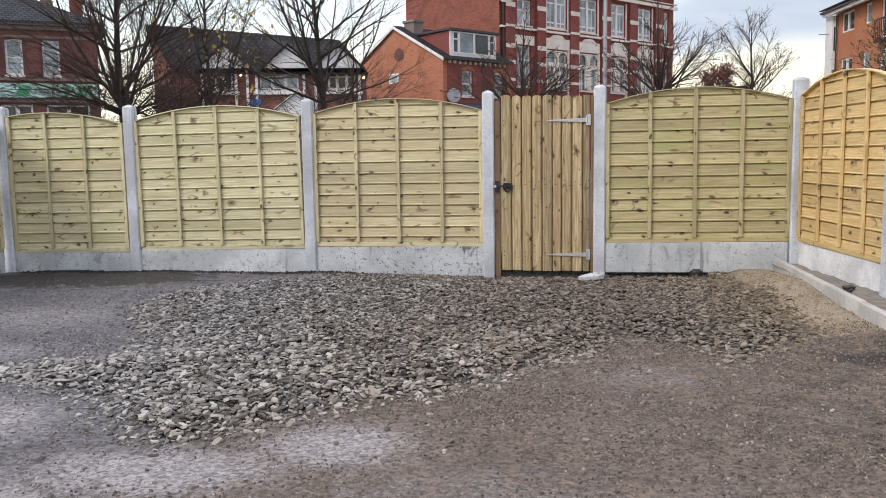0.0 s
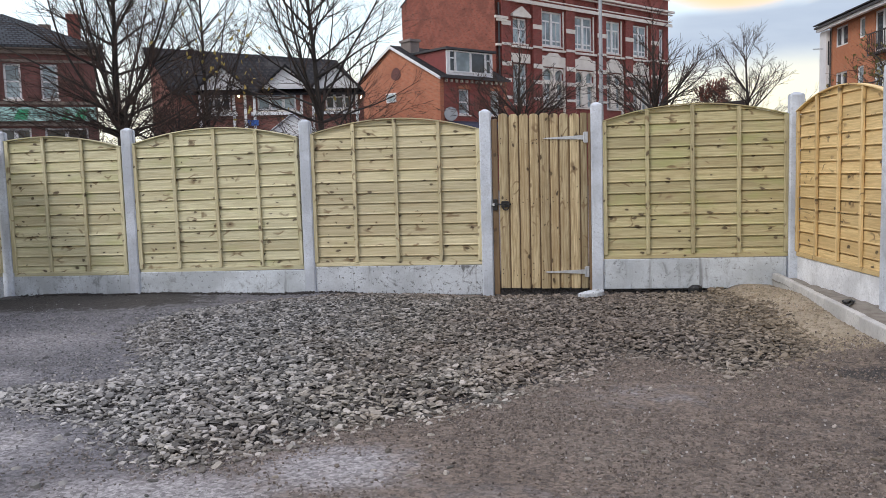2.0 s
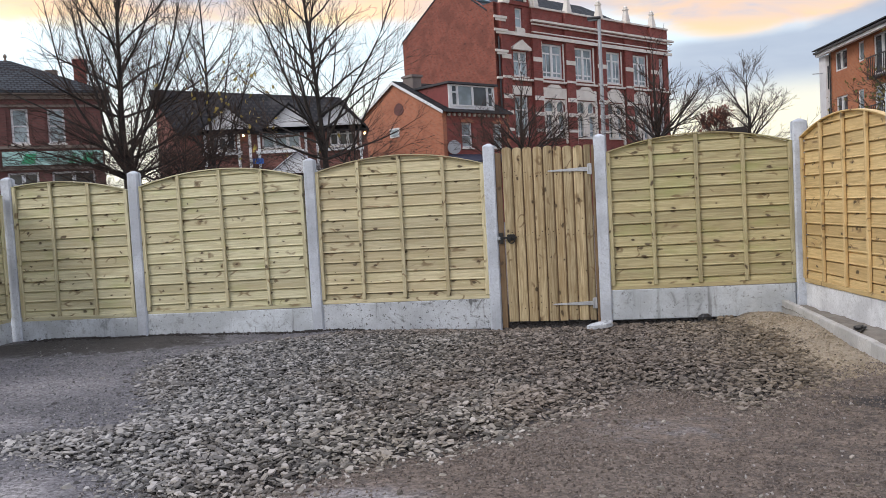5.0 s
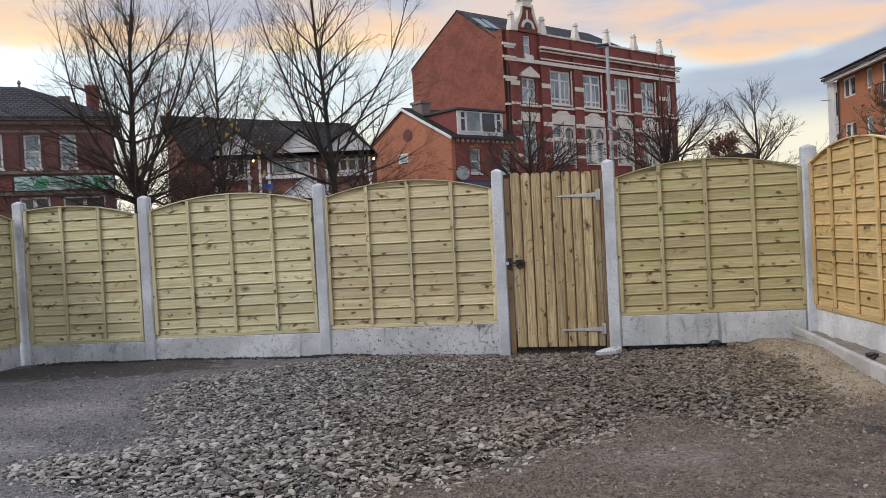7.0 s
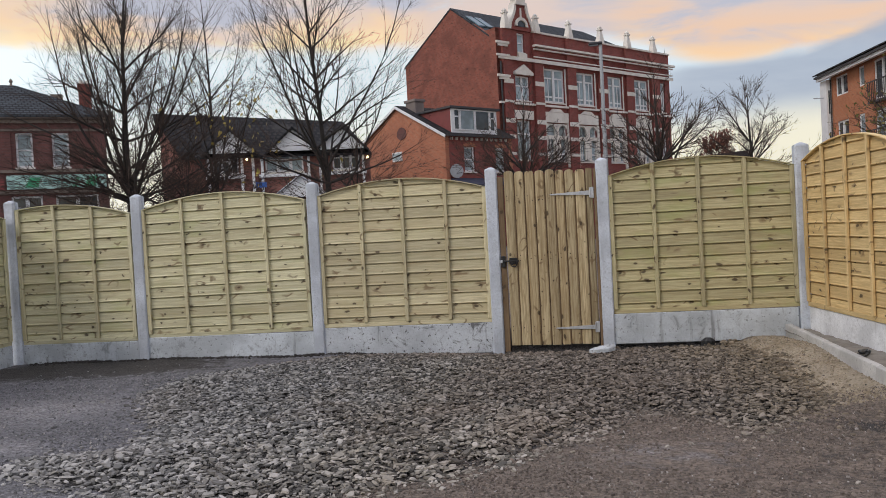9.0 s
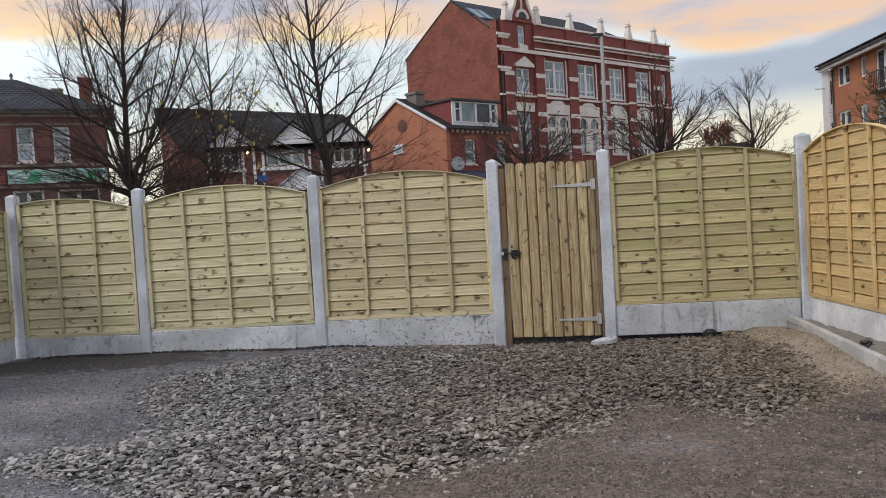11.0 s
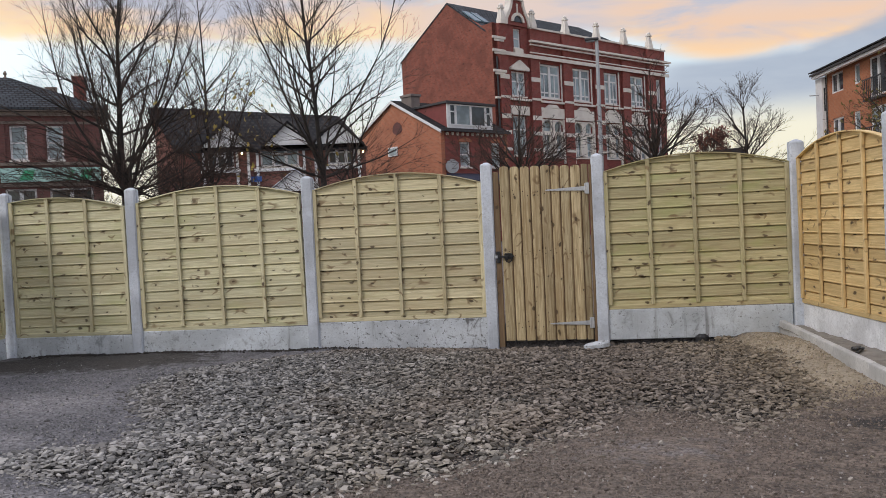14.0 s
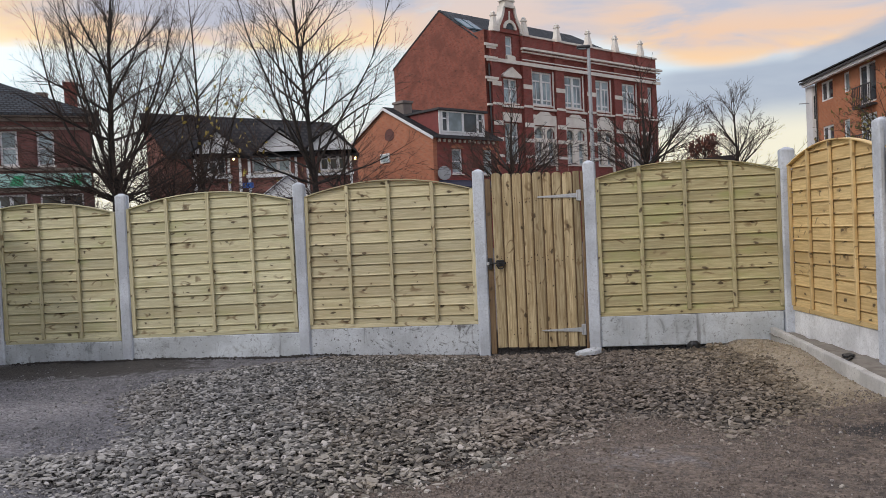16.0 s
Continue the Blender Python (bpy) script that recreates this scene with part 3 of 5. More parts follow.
def build_ground():
    xs = np.concatenate([[-900, -300, -120, -60, -30, -15, -9], np.arange(-6.0, 4.01, 0.05), [7, 12, 25, 60, 120, 300, 900]])
    ys = np.concatenate([[-900, -300, -100, -40, -20, -14], np.arange(-10.0, 0.41, 0.05), [3, 8, 16, 30, 60, 120, 300, 900]])
    gx, gy = np.meshgrid(xs, ys)
    gz = ground_height(gx, gy)
    nx, ny = len(xs), len(ys)
    i = np.arange(nx * ny).reshape(ny, nx)
    quads = np.stack([i[:-1, :-1], i[:-1, 1:], i[1:, 1:], i[1:, :-1]], -1).reshape(-1, 4)
    d = bpy.data.meshes.new("ground")
    d.from_pydata(np.stack([gx, gy, gz], -1).reshape(-1, 3).tolist(), [], quads.tolist())
    d.materials.append(GROUND)
    x, y = gx.ravel(), gy.ravel()
    sand = np.maximum.reduce([blob(x, y, 2.65, -0.9, 0.5, 1.35), blob(x, y, 2.7, -2.2, 0.6, 0.85), 0.8 * blob(x, y, 3.1, -1.5, 0.35, 6.0)])
    # besides real dark earth, soil holds painted shade: stone gaps, gate and board gap
    soil = np.maximum.reduce([1.2 * smooth(pile_depth(x, y), -0.05, 0.12), blob(x, y, -4.2, -0.5, 1.9, 0.85), 0.8 * blob(x, y, 2.1, -0.05, 1.3, 0.22), 0.7 * blob(x, y, 2.45, -3.5, 0.5, 0.35), 0.42 * smooth(x, 0.6, 2.2) * smooth(-y, 2.4, 3.2), 1.2 * ((y > -0.06) & (y < 0.45) & (x > 0.05) & (x < 2.97))])
    dust = pale_dust(x, y)
    layer = d.attributes.new("zones", "FLOAT_COLOR", "POINT")
    layer.data.foreach_set("color", np.stack([sand, soil, dust, np.ones_like(x)], -1).ravel())
    d.polygons.foreach_set("use_smooth", np.ones(len(quads), bool))
    tagged(new("ground", d), "trodden grey-brown earth and crushed gravel with sandy patches", "ground", kind="structure")


build_ground()


# ---- concrete posts and gravel boards ----
def post_mesh(w, d, top):
    h = w / 2
    ring = lambda s, z: [(x * s, y * s + d / 2, z) for x, y in ((-h + 0.012, -d / 2), (h - 0.012, -d / 2), (h, -d / 2 + 0.012), (h, -0.02), (h - 0.026, -0.02), (h - 0.026, 0.02), (h, 0.02),
                                                                 (h, d / 2 - 0.012), (h - 0.012, d / 2), (-h + 0.012, d / 2), (-h, d / 2 - 0.012), (-h, 0.02), (-h + 0.026, 0.02), (-h + 0.026, -0.02), (-h, -0.02), (-h, -d / 2 + 0.012))]
    return Mesh().loft([ring(1, -0.4), ring(1, top - 0.035), ring(0.93, top - 0.022), ring(0.25, top)])


FENCES = [thing("garden_fence", text, "fence", None, "garden fences") for text in (
    "yellow-green arched lap fence between grey concrete posts", "golden-brown arched lap fence on pale gravel boards", "yellow-green side fence meeting the gate fence")]
FENCE = FENCES[0]


def fence_post(x, y, top, turn=0.0, w=0.118):
    part("concrete_post", post_mesh(w, 0.11, top), POST, FENCE, "slotted grey concrete post with a weathered cap").matrix_basis = pose(x, y, 0, 0, 0, turn)


def gravel_board(x, y, width, z0, z1, turn, mat, label):
    m = Mesh()
    m.box(0, width, 0.025, 0.07, z0, z1 - 0.001, 0.006)
    part("gravel_board", m, mat, FENCE, label).matrix_basis = pose(x, y, 0, 0, 0, turn)


for x, top in ((-5.35, 1.80), (-3.862, 1.785), (-1.892, 1.805), (0.0, 1.84), (1.118, 1.87)):
    fence_post(x, 0.0, top)
fence_post(3.03, -0.03, 1.895, 0.0, 0.135)
RIGHT_TURN, RIGHT0 = -85.0, (3.003, -0.075)
rdir = Vector((math.cos(radians(RIGHT_TURN)), math.sin(radians(RIGHT_TURN))))
FENCE = FENCES[1]
for k in (1, 2):
    fence_post(RIGHT0[0] + rdir.x * (1.885 * k - 0.07) - 0.04, RIGHT0[1] + rdir.y * (1.885 * k - 0.07), 1.93, RIGHT_TURN)
FENCE = FENCES[2]
for k in (1, 2):
    fence_post(-5.39, -1.885 * k, 1.8, 90)
FENCE = FENCES[0]
grey_label = "rough grey cast-concrete gravel board under a fence panel"
gravel_board(-5.3, 0, 1.385, -0.12, 0.19, 0, BOARD, grey_label)
gravel_board(-3.81, 0, 1.865, -0.1, 0.222, 0, BOARD, grey_label)
gravel_board(-1.84, 0, 1.787, -0.06, 0.252, 0, PITTED, grey_label)
gravel_board(1.17, 0, 1.79, -0.018, 0.288, 0, BOARD, grey_label)
for k in (0, 1):
    FENCE = FENCES[1]
    gravel_board(RIGHT0[0] + rdir.x * 1.885 * k, RIGHT0[1] + rdir.y * 1.885 * k, 1.75, -0.05, 0.306, RIGHT_TURN, PALE_BOARD, "pale whitish gravel board smeared with dark marks")
    FENCE = FENCES[2]
    gravel_board(-5.345, -1.885 * (k + 1) + 0.05, 1.79, -0.1, 0.2, 90, BOARD, grey_label)


# ---- arched overlap fence panels ----
LIPS = (0.012, 0.103, 0.207, 0.321, 0.434, 0.547, 0.664, 0.773, 0.887, 1.008, 1.13, 1.243, 1.352, 1.463)


def fence_panel(width, cut, wood_x, wood_z, label, m, full=1.8, edge=1.385, rise=0.14, lips=LIPS, rails=(0.455, 0.9, 1.345)):
    """A lap panel with an arched top: lips are the boards' lower edges, rails the battens; cut metres were sawn off its left end."""
    root = new("arched_panel")
    root.parent, root.matrix_basis = FENCE, m
    tagged(root, label)
    rnd = random.Random(int(width * 1000) + len(wood_x.name))
    arch = lambda x: edge + rise * (1 - ((x + cut - full / 2) / (full / 2)) ** 2)
    steps = 16
    for z, above in zip(lips, (*lips[1:], lips[-1] + 0.115)):
        tall = above - z
        xs = [width * k / steps for k in range(steps + 1)]
        tops = [min(z + tall + 0.02, arch(x) - 0.004) for x in xs]
        keep = [k for k in range(steps + 1) if tops[k] > z + 0.012]
        if len(keep) > 2:
            sag = [rnd.uniform(-0.0015, 0.0015) for _ in range(steps + 1)]
            slim = z + tall + 0.02 <= edge - 0.005
            if slim:
                keep = [0, steps // 3, 2 * steps // 3, steps]
            b = Mesh()
            rings = []
            for k in keep:
                x, t = xs[k], tops[k]
                lip = z + sag[k]
                step = max(min(z + tall - 0.012, t - 0.002), lip + 0.01)
                shy = 0.004 * (step - z) / tall
                rings.append([(x, 0.044, lip), (x, 0.0155, lip), (x, 0.0128, lip + 0.003), (x, 0.0128, lip + 0.008), (x, 0.019, lip + 0.015), (x, 0.019 + shy, step), (x, 0.038, step + 0.001), (x, 0.038, max(t, step + 0.002)), (x, 0.044, max(t, step + 0.002))])
            b.loft(rings)
            part("board", b, wood_x, root)
    # bottom rail, edge strips, battens, arched capping
    part("bottom_rail", Mesh().box(0, width, 0.002, 0.0122, 0.0, 0.042, 0.003), wood_x, root)
    stations = [s - cut for s in (0.022, *rails, full - 0.022)]
    if cut:
        stations[0 if stations[0] > 0 else 1] = 0.022
    for s in stations:
        if s < 0.01:
            continue
        w = 0.019 if s not in (0.022, stations[-1]) else 0.021
        t = arch(s) - 0.004
        b = Mesh()
        b.slab([(s - w, -0.012), (s + w, -0.012), (s + w, 0.0122), (s - w, 0.0122)], 0.044, t, 0.003)
        part("batten", b, wood_z, root)
    b = Mesh()
    b.loft([[(x, -0.016, arch(x) - 0.002), (x, -0.016, arch(x) + 0.008), (x, 0.042, arch(x) + 0.008), (x, 0.042, arch(x) - 0.002)] for x in [width * k / 24 for k in range(25)]])
    part("capping_strip", b, wood_x, root)
    return root


FENCE = FENCES[0]
grey_green = "yellow-green pressure-treated lap fence panel with an arched top"
fence_panel(1.35, 0.45, TIMBER_X, TIMBER_Z, "narrow cut-down yellow-green lap fence panel with an arched top", pose(-5.285, 0.03, 0.19, 0, -0.2, 0),
            lips=(0.017, 0.11, 0.213, 0.327, 0.439, 0.557, 0.671, 0.786, 0.898, 1.021, 1.142, 1.25, 1.367, 1.48))
fence_panel(1.84, 0.0, TIMBER_X, TIMBER_Z, grey_green, pose(-3.8, 0.03, 0.213, 0, -0.65, 0), 1.84, rails=(0.457, 0.921, 1.385))
fence_panel(1.785, 0.0, TAN_X, TAN_Z, "tan pressure-treated lap fence panel with an arched top", pose(-1.84, 0.03, 0.254, 0, 0, 0), 1.785,
            lips=(0.007, 0.1, 0.205, 0.318, 0.431, 0.543, 0.657, 0.763, 0.88, 0.997, 1.111, 1.227, 1.342, 1.461), rails=(0.46, 0.899, 1.355))
fence_panel(1.795, 0.0, OLIVE_X, OLIVE_Z, "olive-brown pressure-treated lap fence panel with an arched top", pose(1.178, 0.03, 0.288, 0, -0.25, 0), 1.795,
            lips=(0.0, 0.096, 0.209, 0.323, 0.434, 0.545, 0.66, 0.774, 0.892, 1.002, 1.116, 1.229, 1.344, 1.454), rails=(0.44, 0.879, 1.324))
golden = "golden-brown treated lap fence panel with an arched top"
for k in (0, 1):
    FENCE = FENCES[1]
    fence_panel(1.75, 0.0, WARM_X, WARM_Z, golden, pose(RIGHT0[0] + rdir.x * 1.885 * k, RIGHT0[1] + rdir.y * 1.885 * k, 0.308, 0, 0, RIGHT_TURN) @ pose(0, 0.012, 0), 1.79, 1.39, 0.155,
                (0.012, 0.121, 0.241, 0.349, 0.465, 0.571, 0.681, 0.801, 0.909, 1.027, 1.143, 1.258, 1.368, 1.48), (0.453, 0.91, 1.334))
    FENCE = FENCES[2]
    fence_panel(1.79, 0.0, TIMBER_X, TIMBER_Z, grey_green, pose(-5.365, -1.885 * (k + 1) + 0.05, 0.2, 0, 0, 90), 1.79)


# ---- gate ----
def garden_gate():
    g = thing("garden_gate", "closed vertical-board timber garden gate with rounded board tops", "gate", pose(0, 0.02, 0))
    rnd = random.Random(5)
    edges = [0.128, 0.236, 0.339, 0.442, 0.545, 0.648, 0.742, 0.845, 0.952, 1.03]
    for k in range(9):
        a, c = edges[k] + 0.0065, edges[k + 1] - 0.0065
        r = (c - a) / 2
        t = 1.79 - 0.003 * k + rnd.uniform(-0.006, 0.006)
        foot = 0.004 - 0.001 * k + rnd.uniform(-0.003, 0.003)
        out = [(a, foot), (c, foot), (c, t - r * 0.55)]
        if k < 8:
            out += [(a + r + r * math.cos(q * math.pi / 8), t - r * 0.55 + r * 0.55 * math.sin(q * math.pi / 8)) for q in range(1, 8)]
            out += [(a, t - r * 0.55)]
        else:
            out += [(c, t), (a, t)]
        y = rnd.uniform(-0.002, 0.002)
        mid = (a + c) / 2
        thin = [(mid + (px - mid) * (1 - 0.010 / r), pz) for px, pz in out]
        plank = Mesh().loft([[(px, y + 0.018, pz) for px, pz in out], [(px, y + 0.007, pz) for px, pz in out], [(px, y, pz) for px, pz in thin]])
        if k < 8:
            # added strip behind each board gap, the groove's shade put into its dark colour
            part("tongue", Mesh().box(c - 0.001, c + 0.014, 0.0175, 0.0205, 0.008, t - 0.04), GATE_FRAME, g)
        plank = part("board", plank, GATE_WOOD, g)
        for z in (0.15, 0.19, 0.88, 0.92, 1.49, 1.53):
            nx = (a + c) / 2 + rnd.choice((-0.6, 0.6)) * r * rnd.uniform(0.5, 1.0)
            nz = z + rnd.uniform(-0.012, 0.012)
            part("nail", Mesh().box(nx - 0.0045, nx + 0.0045, y - 0.0012, y + 0.002, nz - 0.0045, nz + 0.0045), NAIL, plank)
    for z in (0.12, 0.85, 1.46):
        part("ledge", Mesh().box(0.14, 1.02, 0.022, 0.05, z, z + 0.1, 0.004), GATE_WOOD, g)
    part("frame_post", Mesh().box(0.064, 0.122, 0.0, 0.06, -0.06, 1.735, 0.004), GATE_FRAME, g, "darker timber gate post")
    part("frame_post", Mesh().box(1.034, 1.058, -0.006, 0.06, -0.06, 1.765, 0.004), GATE_FRAME, g, "darker timber gate post")
    for z in (1.525, 0.168):
        s = Mesh().prism([(0.60, z - 0.006), (0.99, z - 0.022), (0.99, z + 0.022), (0.60, z + 0.006), (0.585, z)], -0.012, -0.004)
        h = part("strap_hinge", s, ZINC, g, "galvanised tee hinge")
        part("hinge_plate", Mesh().box(0.994, 1.03, -0.014, -0.004, z - 0.055, z + 0.055, 0.002), ZINC, h)
        part("hinge_pin", Mesh().turned(0.992, -0.014, [(0.008, z - 0.05), (0.008, z + 0.05)], 8), ZINC, h)
        for bx in (0.68, 0.78, 0.88, 0.96):
            part("bolt", Mesh().box(bx - 0.006, bx + 0.006, -0.017, -0.0125, z - 0.006, z + 0.006, 0.002), ZINC, h)
    latch = part("gate_latch", Mesh().box(0.15, 0.235, -0.016, -0.004, 0.84, 0.90, 0.003), BLACK, g, "black ring latch")
    part("keeper", Mesh().box(0.07, 0.112, -0.018, -0.002, 0.81, 0.925, 0.003), BLACK, latch)
    part("staple", Mesh().box(0.052, 0.082, -0.03, -0.0275, 0.856, 0.886, 0.001), ZINC, latch, "bright zinc staple")
    part("latch_bar", Mesh().box(0.055, 0.25, -0.026, -0.019, 0.862, 0.88, 0.002), BLACK, latch)
    part("bow", Mesh().box(0.16, 0.225, -0.034, -0.027, 0.892, 0.905, 0.002).box(0.17, 0.186, -0.04, -0.02, 0.83, 0.86, 0.002), BLACK, latch)
    ring = [[(0.195 + (0.032 + 0.006 * math.cos(b)) * math.cos(a), -0.026 + 0.006 * math.sin(b), 0.845 + (0.032 + 0.006 * math.cos(b)) * math.sin(a)) for b in (0, 1.57, 3.14, 4.71)] for a in [k * math.tau / 14 for k in range(15)]]
    part("ring_handle", Mesh().loft(ring, caps=False), BLACK, latch)


garden_gate()


# ---- edging kerb ----
y = 0.03
for k, length in enumerate((1.2, 1.2, 1.2, 1.2)):
    m = Mesh().box(0, 0.055, -length + 0.005, 0, -0.12, 0.132 - 0.003 * k, 0.007)
    solid("kerb_edging", m, KERB, "grey concrete edging kerb bedded along a soil strip", "kerb", pose(2.818 - 0.024 * k, y - 0.02, 0, 0, 0, -1.15 + 0.15 * (k % 2)), "edging kerbs")
    y -= length
strip = Mesh()
sx = [2.80, 2.9, 2.99, 3.05, 3.4]
sy = [0.02 - 0.06 * k for k in range(80)]
for a in range(79):
    for c in range(4):
        q = [(sx[c], sy[a]), (sx[c + 1], sy[a]), (sx[c + 1], sy[a + 1]), (sx[c], sy[a + 1])]
        strip.face(*[(px, py, 0.075 + 0.02 * noise.noise(Vector((px * 9, py * 9, 0)))) for px, py in q])
tagged(new("soil_bed", strip.data("soil_bed", BED)), "narrow bed of pale soil between kerb and fence", "soil", kind="structure")


# ---- buildings beyond the fence ----
def pierced(x0, x1, z0, z1, holes, y=0.0, thick=0.3):
    """A wall in the xz plane, facing -y, with rectangular openings right through it."""
    m = Mesh()
    xs = sorted({x0, x1, *[h[0] for h in holes], *[h[1] for h in holes]})
    zs = sorted({z0, z1, *[h[2] for h in holes], *[h[3] for h in holes]})
    solid_at = lambda i, j: 0 <= i < len(xs) - 1 and 0 <= j < len(zs) - 1 and not any(h[0] <= (xs[i] + xs[i + 1]) / 2 <= h[1] and h[2] <= (zs[j] + zs[j + 1]) / 2 <= h[3] for h in holes)
    for i in range(len(xs) - 1):
        for j in range(len(zs) - 1):
            if not solid_at(i, j):
                continue
            a, b, c, d = xs[i], xs[i + 1], zs[j], zs[j + 1]
            m.face((a, y, c), (b, y, c), (b, y, d), (a, y, d))
            m.face((a, y + thick, d), (b, y + thick, d), (b, y + thick, c), (a, y + thick, c))
            if not solid_at(i - 1, j):
                m.face((a, y, c), (a, y, d), (a, y + thick, d), (a, y + thick, c))
            if not solid_at(i + 1, j):
                m.face((b, y, d), (b, y, c), (b, y + thick, c), (b, y + thick, d))
            if not solid_at(i, j - 1):
                m.face((b, y, c), (a, y, c), (a, y + thick, c), (b, y + thick, c))
            if not solid_at(i, j + 1):
                m.face((a, y, d), (b, y, d), (b, y + thick, d), (a, y + thick, d))
    d = bpy.data.meshes.new("wall")
    d.from_pydata(m.v, [], m.f)
    return d


def wall(parent, mat, *args, **more):
    d = pierced(*args, **more)
    d.materials.append(mat)
    return part("wall", d, mat, parent)


def window(parent, x0, x1, z0, z1, y=0.12, lights=2, transoms=(0.72,), bars=True, frame=0.1, mat=WHITE, glass=GLASS, sill=True):
    """A framed window in an opening: lights side by side, each cut by transoms, with a pane behind every light."""
    m = Mesh()
    m.box(x0, x0 + frame, y, y + 0.08, z0, z1).box(x1 - frame, x1, y, y + 0.08, z0, z1)
    m.box(x0 + frame, x1 - frame, y, y + 0.08, z0, z0 + frame).box(x0 + frame, x1 - frame, y, y + 0.08, z1 - frame, z1)
    step, extra = (x1 - x0) / lights, []
    for k in range(lights):
        a, b = x0 + k * step, x0 + (k + 1) * step
        if k:
            extra.append(("mullion", (a - frame * 0.9, a + frame * 0.9, y - 0.03, y + 0.085, z0 + frame, z1 - frame)))
        for t in transoms:
            zt = z0 + t * (z1 - z0)
            extra.append(("transom", (a + frame, b - frame, y + 0.004, y + 0.075, zt - frame * 0.4, zt + frame * 0.4)))
        if bars:
            top = z0 + transoms[0] * (z1 - z0) if transoms else z1 - frame
            extra.append(("glazing_bar", ((a + b) / 2 - frame * 0.3, (a + b) / 2 + frame * 0.3, y + 0.008, y + 0.07, z0 + frame, top)))
    w = part("window", m, mat, parent)
    for name, size in extra:
        part(name, Mesh().box(*size), mat, w)
    for k in range(lights):
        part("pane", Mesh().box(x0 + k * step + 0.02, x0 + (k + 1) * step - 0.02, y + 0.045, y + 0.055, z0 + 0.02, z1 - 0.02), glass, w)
    if sill:
        part("sill", Mesh().box(x0 - 0.06, x1 + 0.06, y - 0.2, y - 0.004, z0 - 0.09, z0 - 0.003), TERRACOTTA if mat is WHITE else mat, w)
    return w


def side(parent, mat, x, outline, thick=0.3):
    """An end wall across the house at x, from an outline of (y, z)."""
    m = Mesh().loft([[(x, y, z) for y, z in outline], [(x + thick, y, z) for y, z in outline]])
    return part("wall", m, mat, parent)


def sheet(*points, thick=0.12):
    """A roof slope with thickness, from its corners."""
    low = [(x, y, z - thick) for x, y, z in points]
    return Mesh().loft([low, list(points)])


SKYLIGHT = glazing("skylight_glass", (0.12, 0.19, 0.23), 0.25)


def big_house():
    h = thing("school_building", "tall red-brick Victorian building with buff terracotta bands and finials", "building", pose(-2.44, 46.49, 0, 0, 0, 48))
    bays = [(4.5, 6.65), (7.92, 9.99), (11.42, 13.31), (14.69, 16.64), (18.34, 18.95)]
    holes = [(a, b, 9.78, 12.15) for a, b in bays] + [(a, b, 5.65, 8.3) for a, b in bays] + [(1.65, 3.02, 9.73, 11.4), (1.6, 2.95, 5.7, 8.4), (2.0, 2.7, 12.98, 14.3)]
    wall(h, RED_BRICK, 0.0, 19.6, 0, 14.45, holes)
    side(h, GABLE_BRICK, -0.02, [(0.0, 0), (9.7, 0), (9.7, 13.6), (4.33, 16.68), (1.09, 14.42), (0.0, 14.42)])
    side(h, RED_BRICK, 19.3, [(0.31, 0), (9.7, 0), (9.7, 13.5), (0.31, 13.9)], 0.29)
    wall(h, GABLE_BRICK, 0.0, 19.6, 0, 13.4, [], y=9.4)
    for k, (a, b) in enumerate(bays):
        one = k == 4
        window(h, a, b, 9.78, 12.15, lights=1 if one else 2, transoms=(0.72, 0.17), frame=0.13)
        window(h, a, b, 5.65, 8.3, lights=1 if one else 2, transoms=(0.66, 0.2), frame=0.13)
    window(h, 1.65, 3.02, 9.73, 11.4, lights=2, transoms=(0.6,), bars=False)
    window(h, 1.6, 2.95, 5.7, 8.4, lights=2, transoms=(0.66,), bars=False)
    window(h, 2.0, 2.7, 12.98, 14.3, lights=1, transoms=(0.5,), bars=False)
    # pilasters with their stone bands, and a finial on each
    for a, b in ((0.4, 1.2), (3.4, 4.26), (6.82, 7.75), (10.32, 11.32), (13.67, 14.59), (16.95, 17.95)):
        p = part("pilaster", Mesh().box(a, b, -0.22, -0.003, 0, 14.4), RED_BRICK, h)
        for z0, z1 in ((10.78, 11.08), (9.5, 9.66), (8.15, 8.45), (7.1, 7.35), (6.0, 6.2)):
            part("stone_band", Mesh().box(a - 0.03, b + 0.03, -0.25, -0.224, z0, z1), TERRACOTTA, p)
        c = (a + b) / 2 if a > 1 else 0.84
        f = Mesh().box(c - 0.3, c + 0.3, -0.36, 0.24, 14.4, 14.5).box(c - 0.23, c + 0.23, -0.29, 0.17, 14.5, 14.72)
        rings = [[(c + s * w, -0.06 + t * w, z) for s, t in ((-1, -1), (1, -1), (1, 1), (-1, 1))] for w, z in ((0.23, 14.72), (0.21, 14.8), (0.125, 15.42), (0.18, 15.45), (0.18, 15.54), (0.11, 15.57), (0.13, 15.66), (0.05, 15.78))]
        part("finial", f.loft(rings), TERRACOTTA, h, "buff terracotta finial")
    # cornices
    for x0, x1, z0, z1, out in ((-0.1, 19.75, 12.36, 12.6, 0.3), (3.3, 19.75, 13.24, 13.34, 0.34), (3.25, 19.8, 13.43, 13.57, 0.5), (3.4, 19.65, 14.455, 14.58, 0.1), (0.0, 19.7, 9.42, 9.56, 0.18)):
        part("cornice", Mesh().box(x0, x1, -out, -0.23 if out > 0.23 else 0.26, z0, z1), TERRACOTTA, h)
    part("string_course", Mesh().box(3.3, 19.7, -0.3, -0.232, 12.72, 12.8), TERRACOTTA, h)
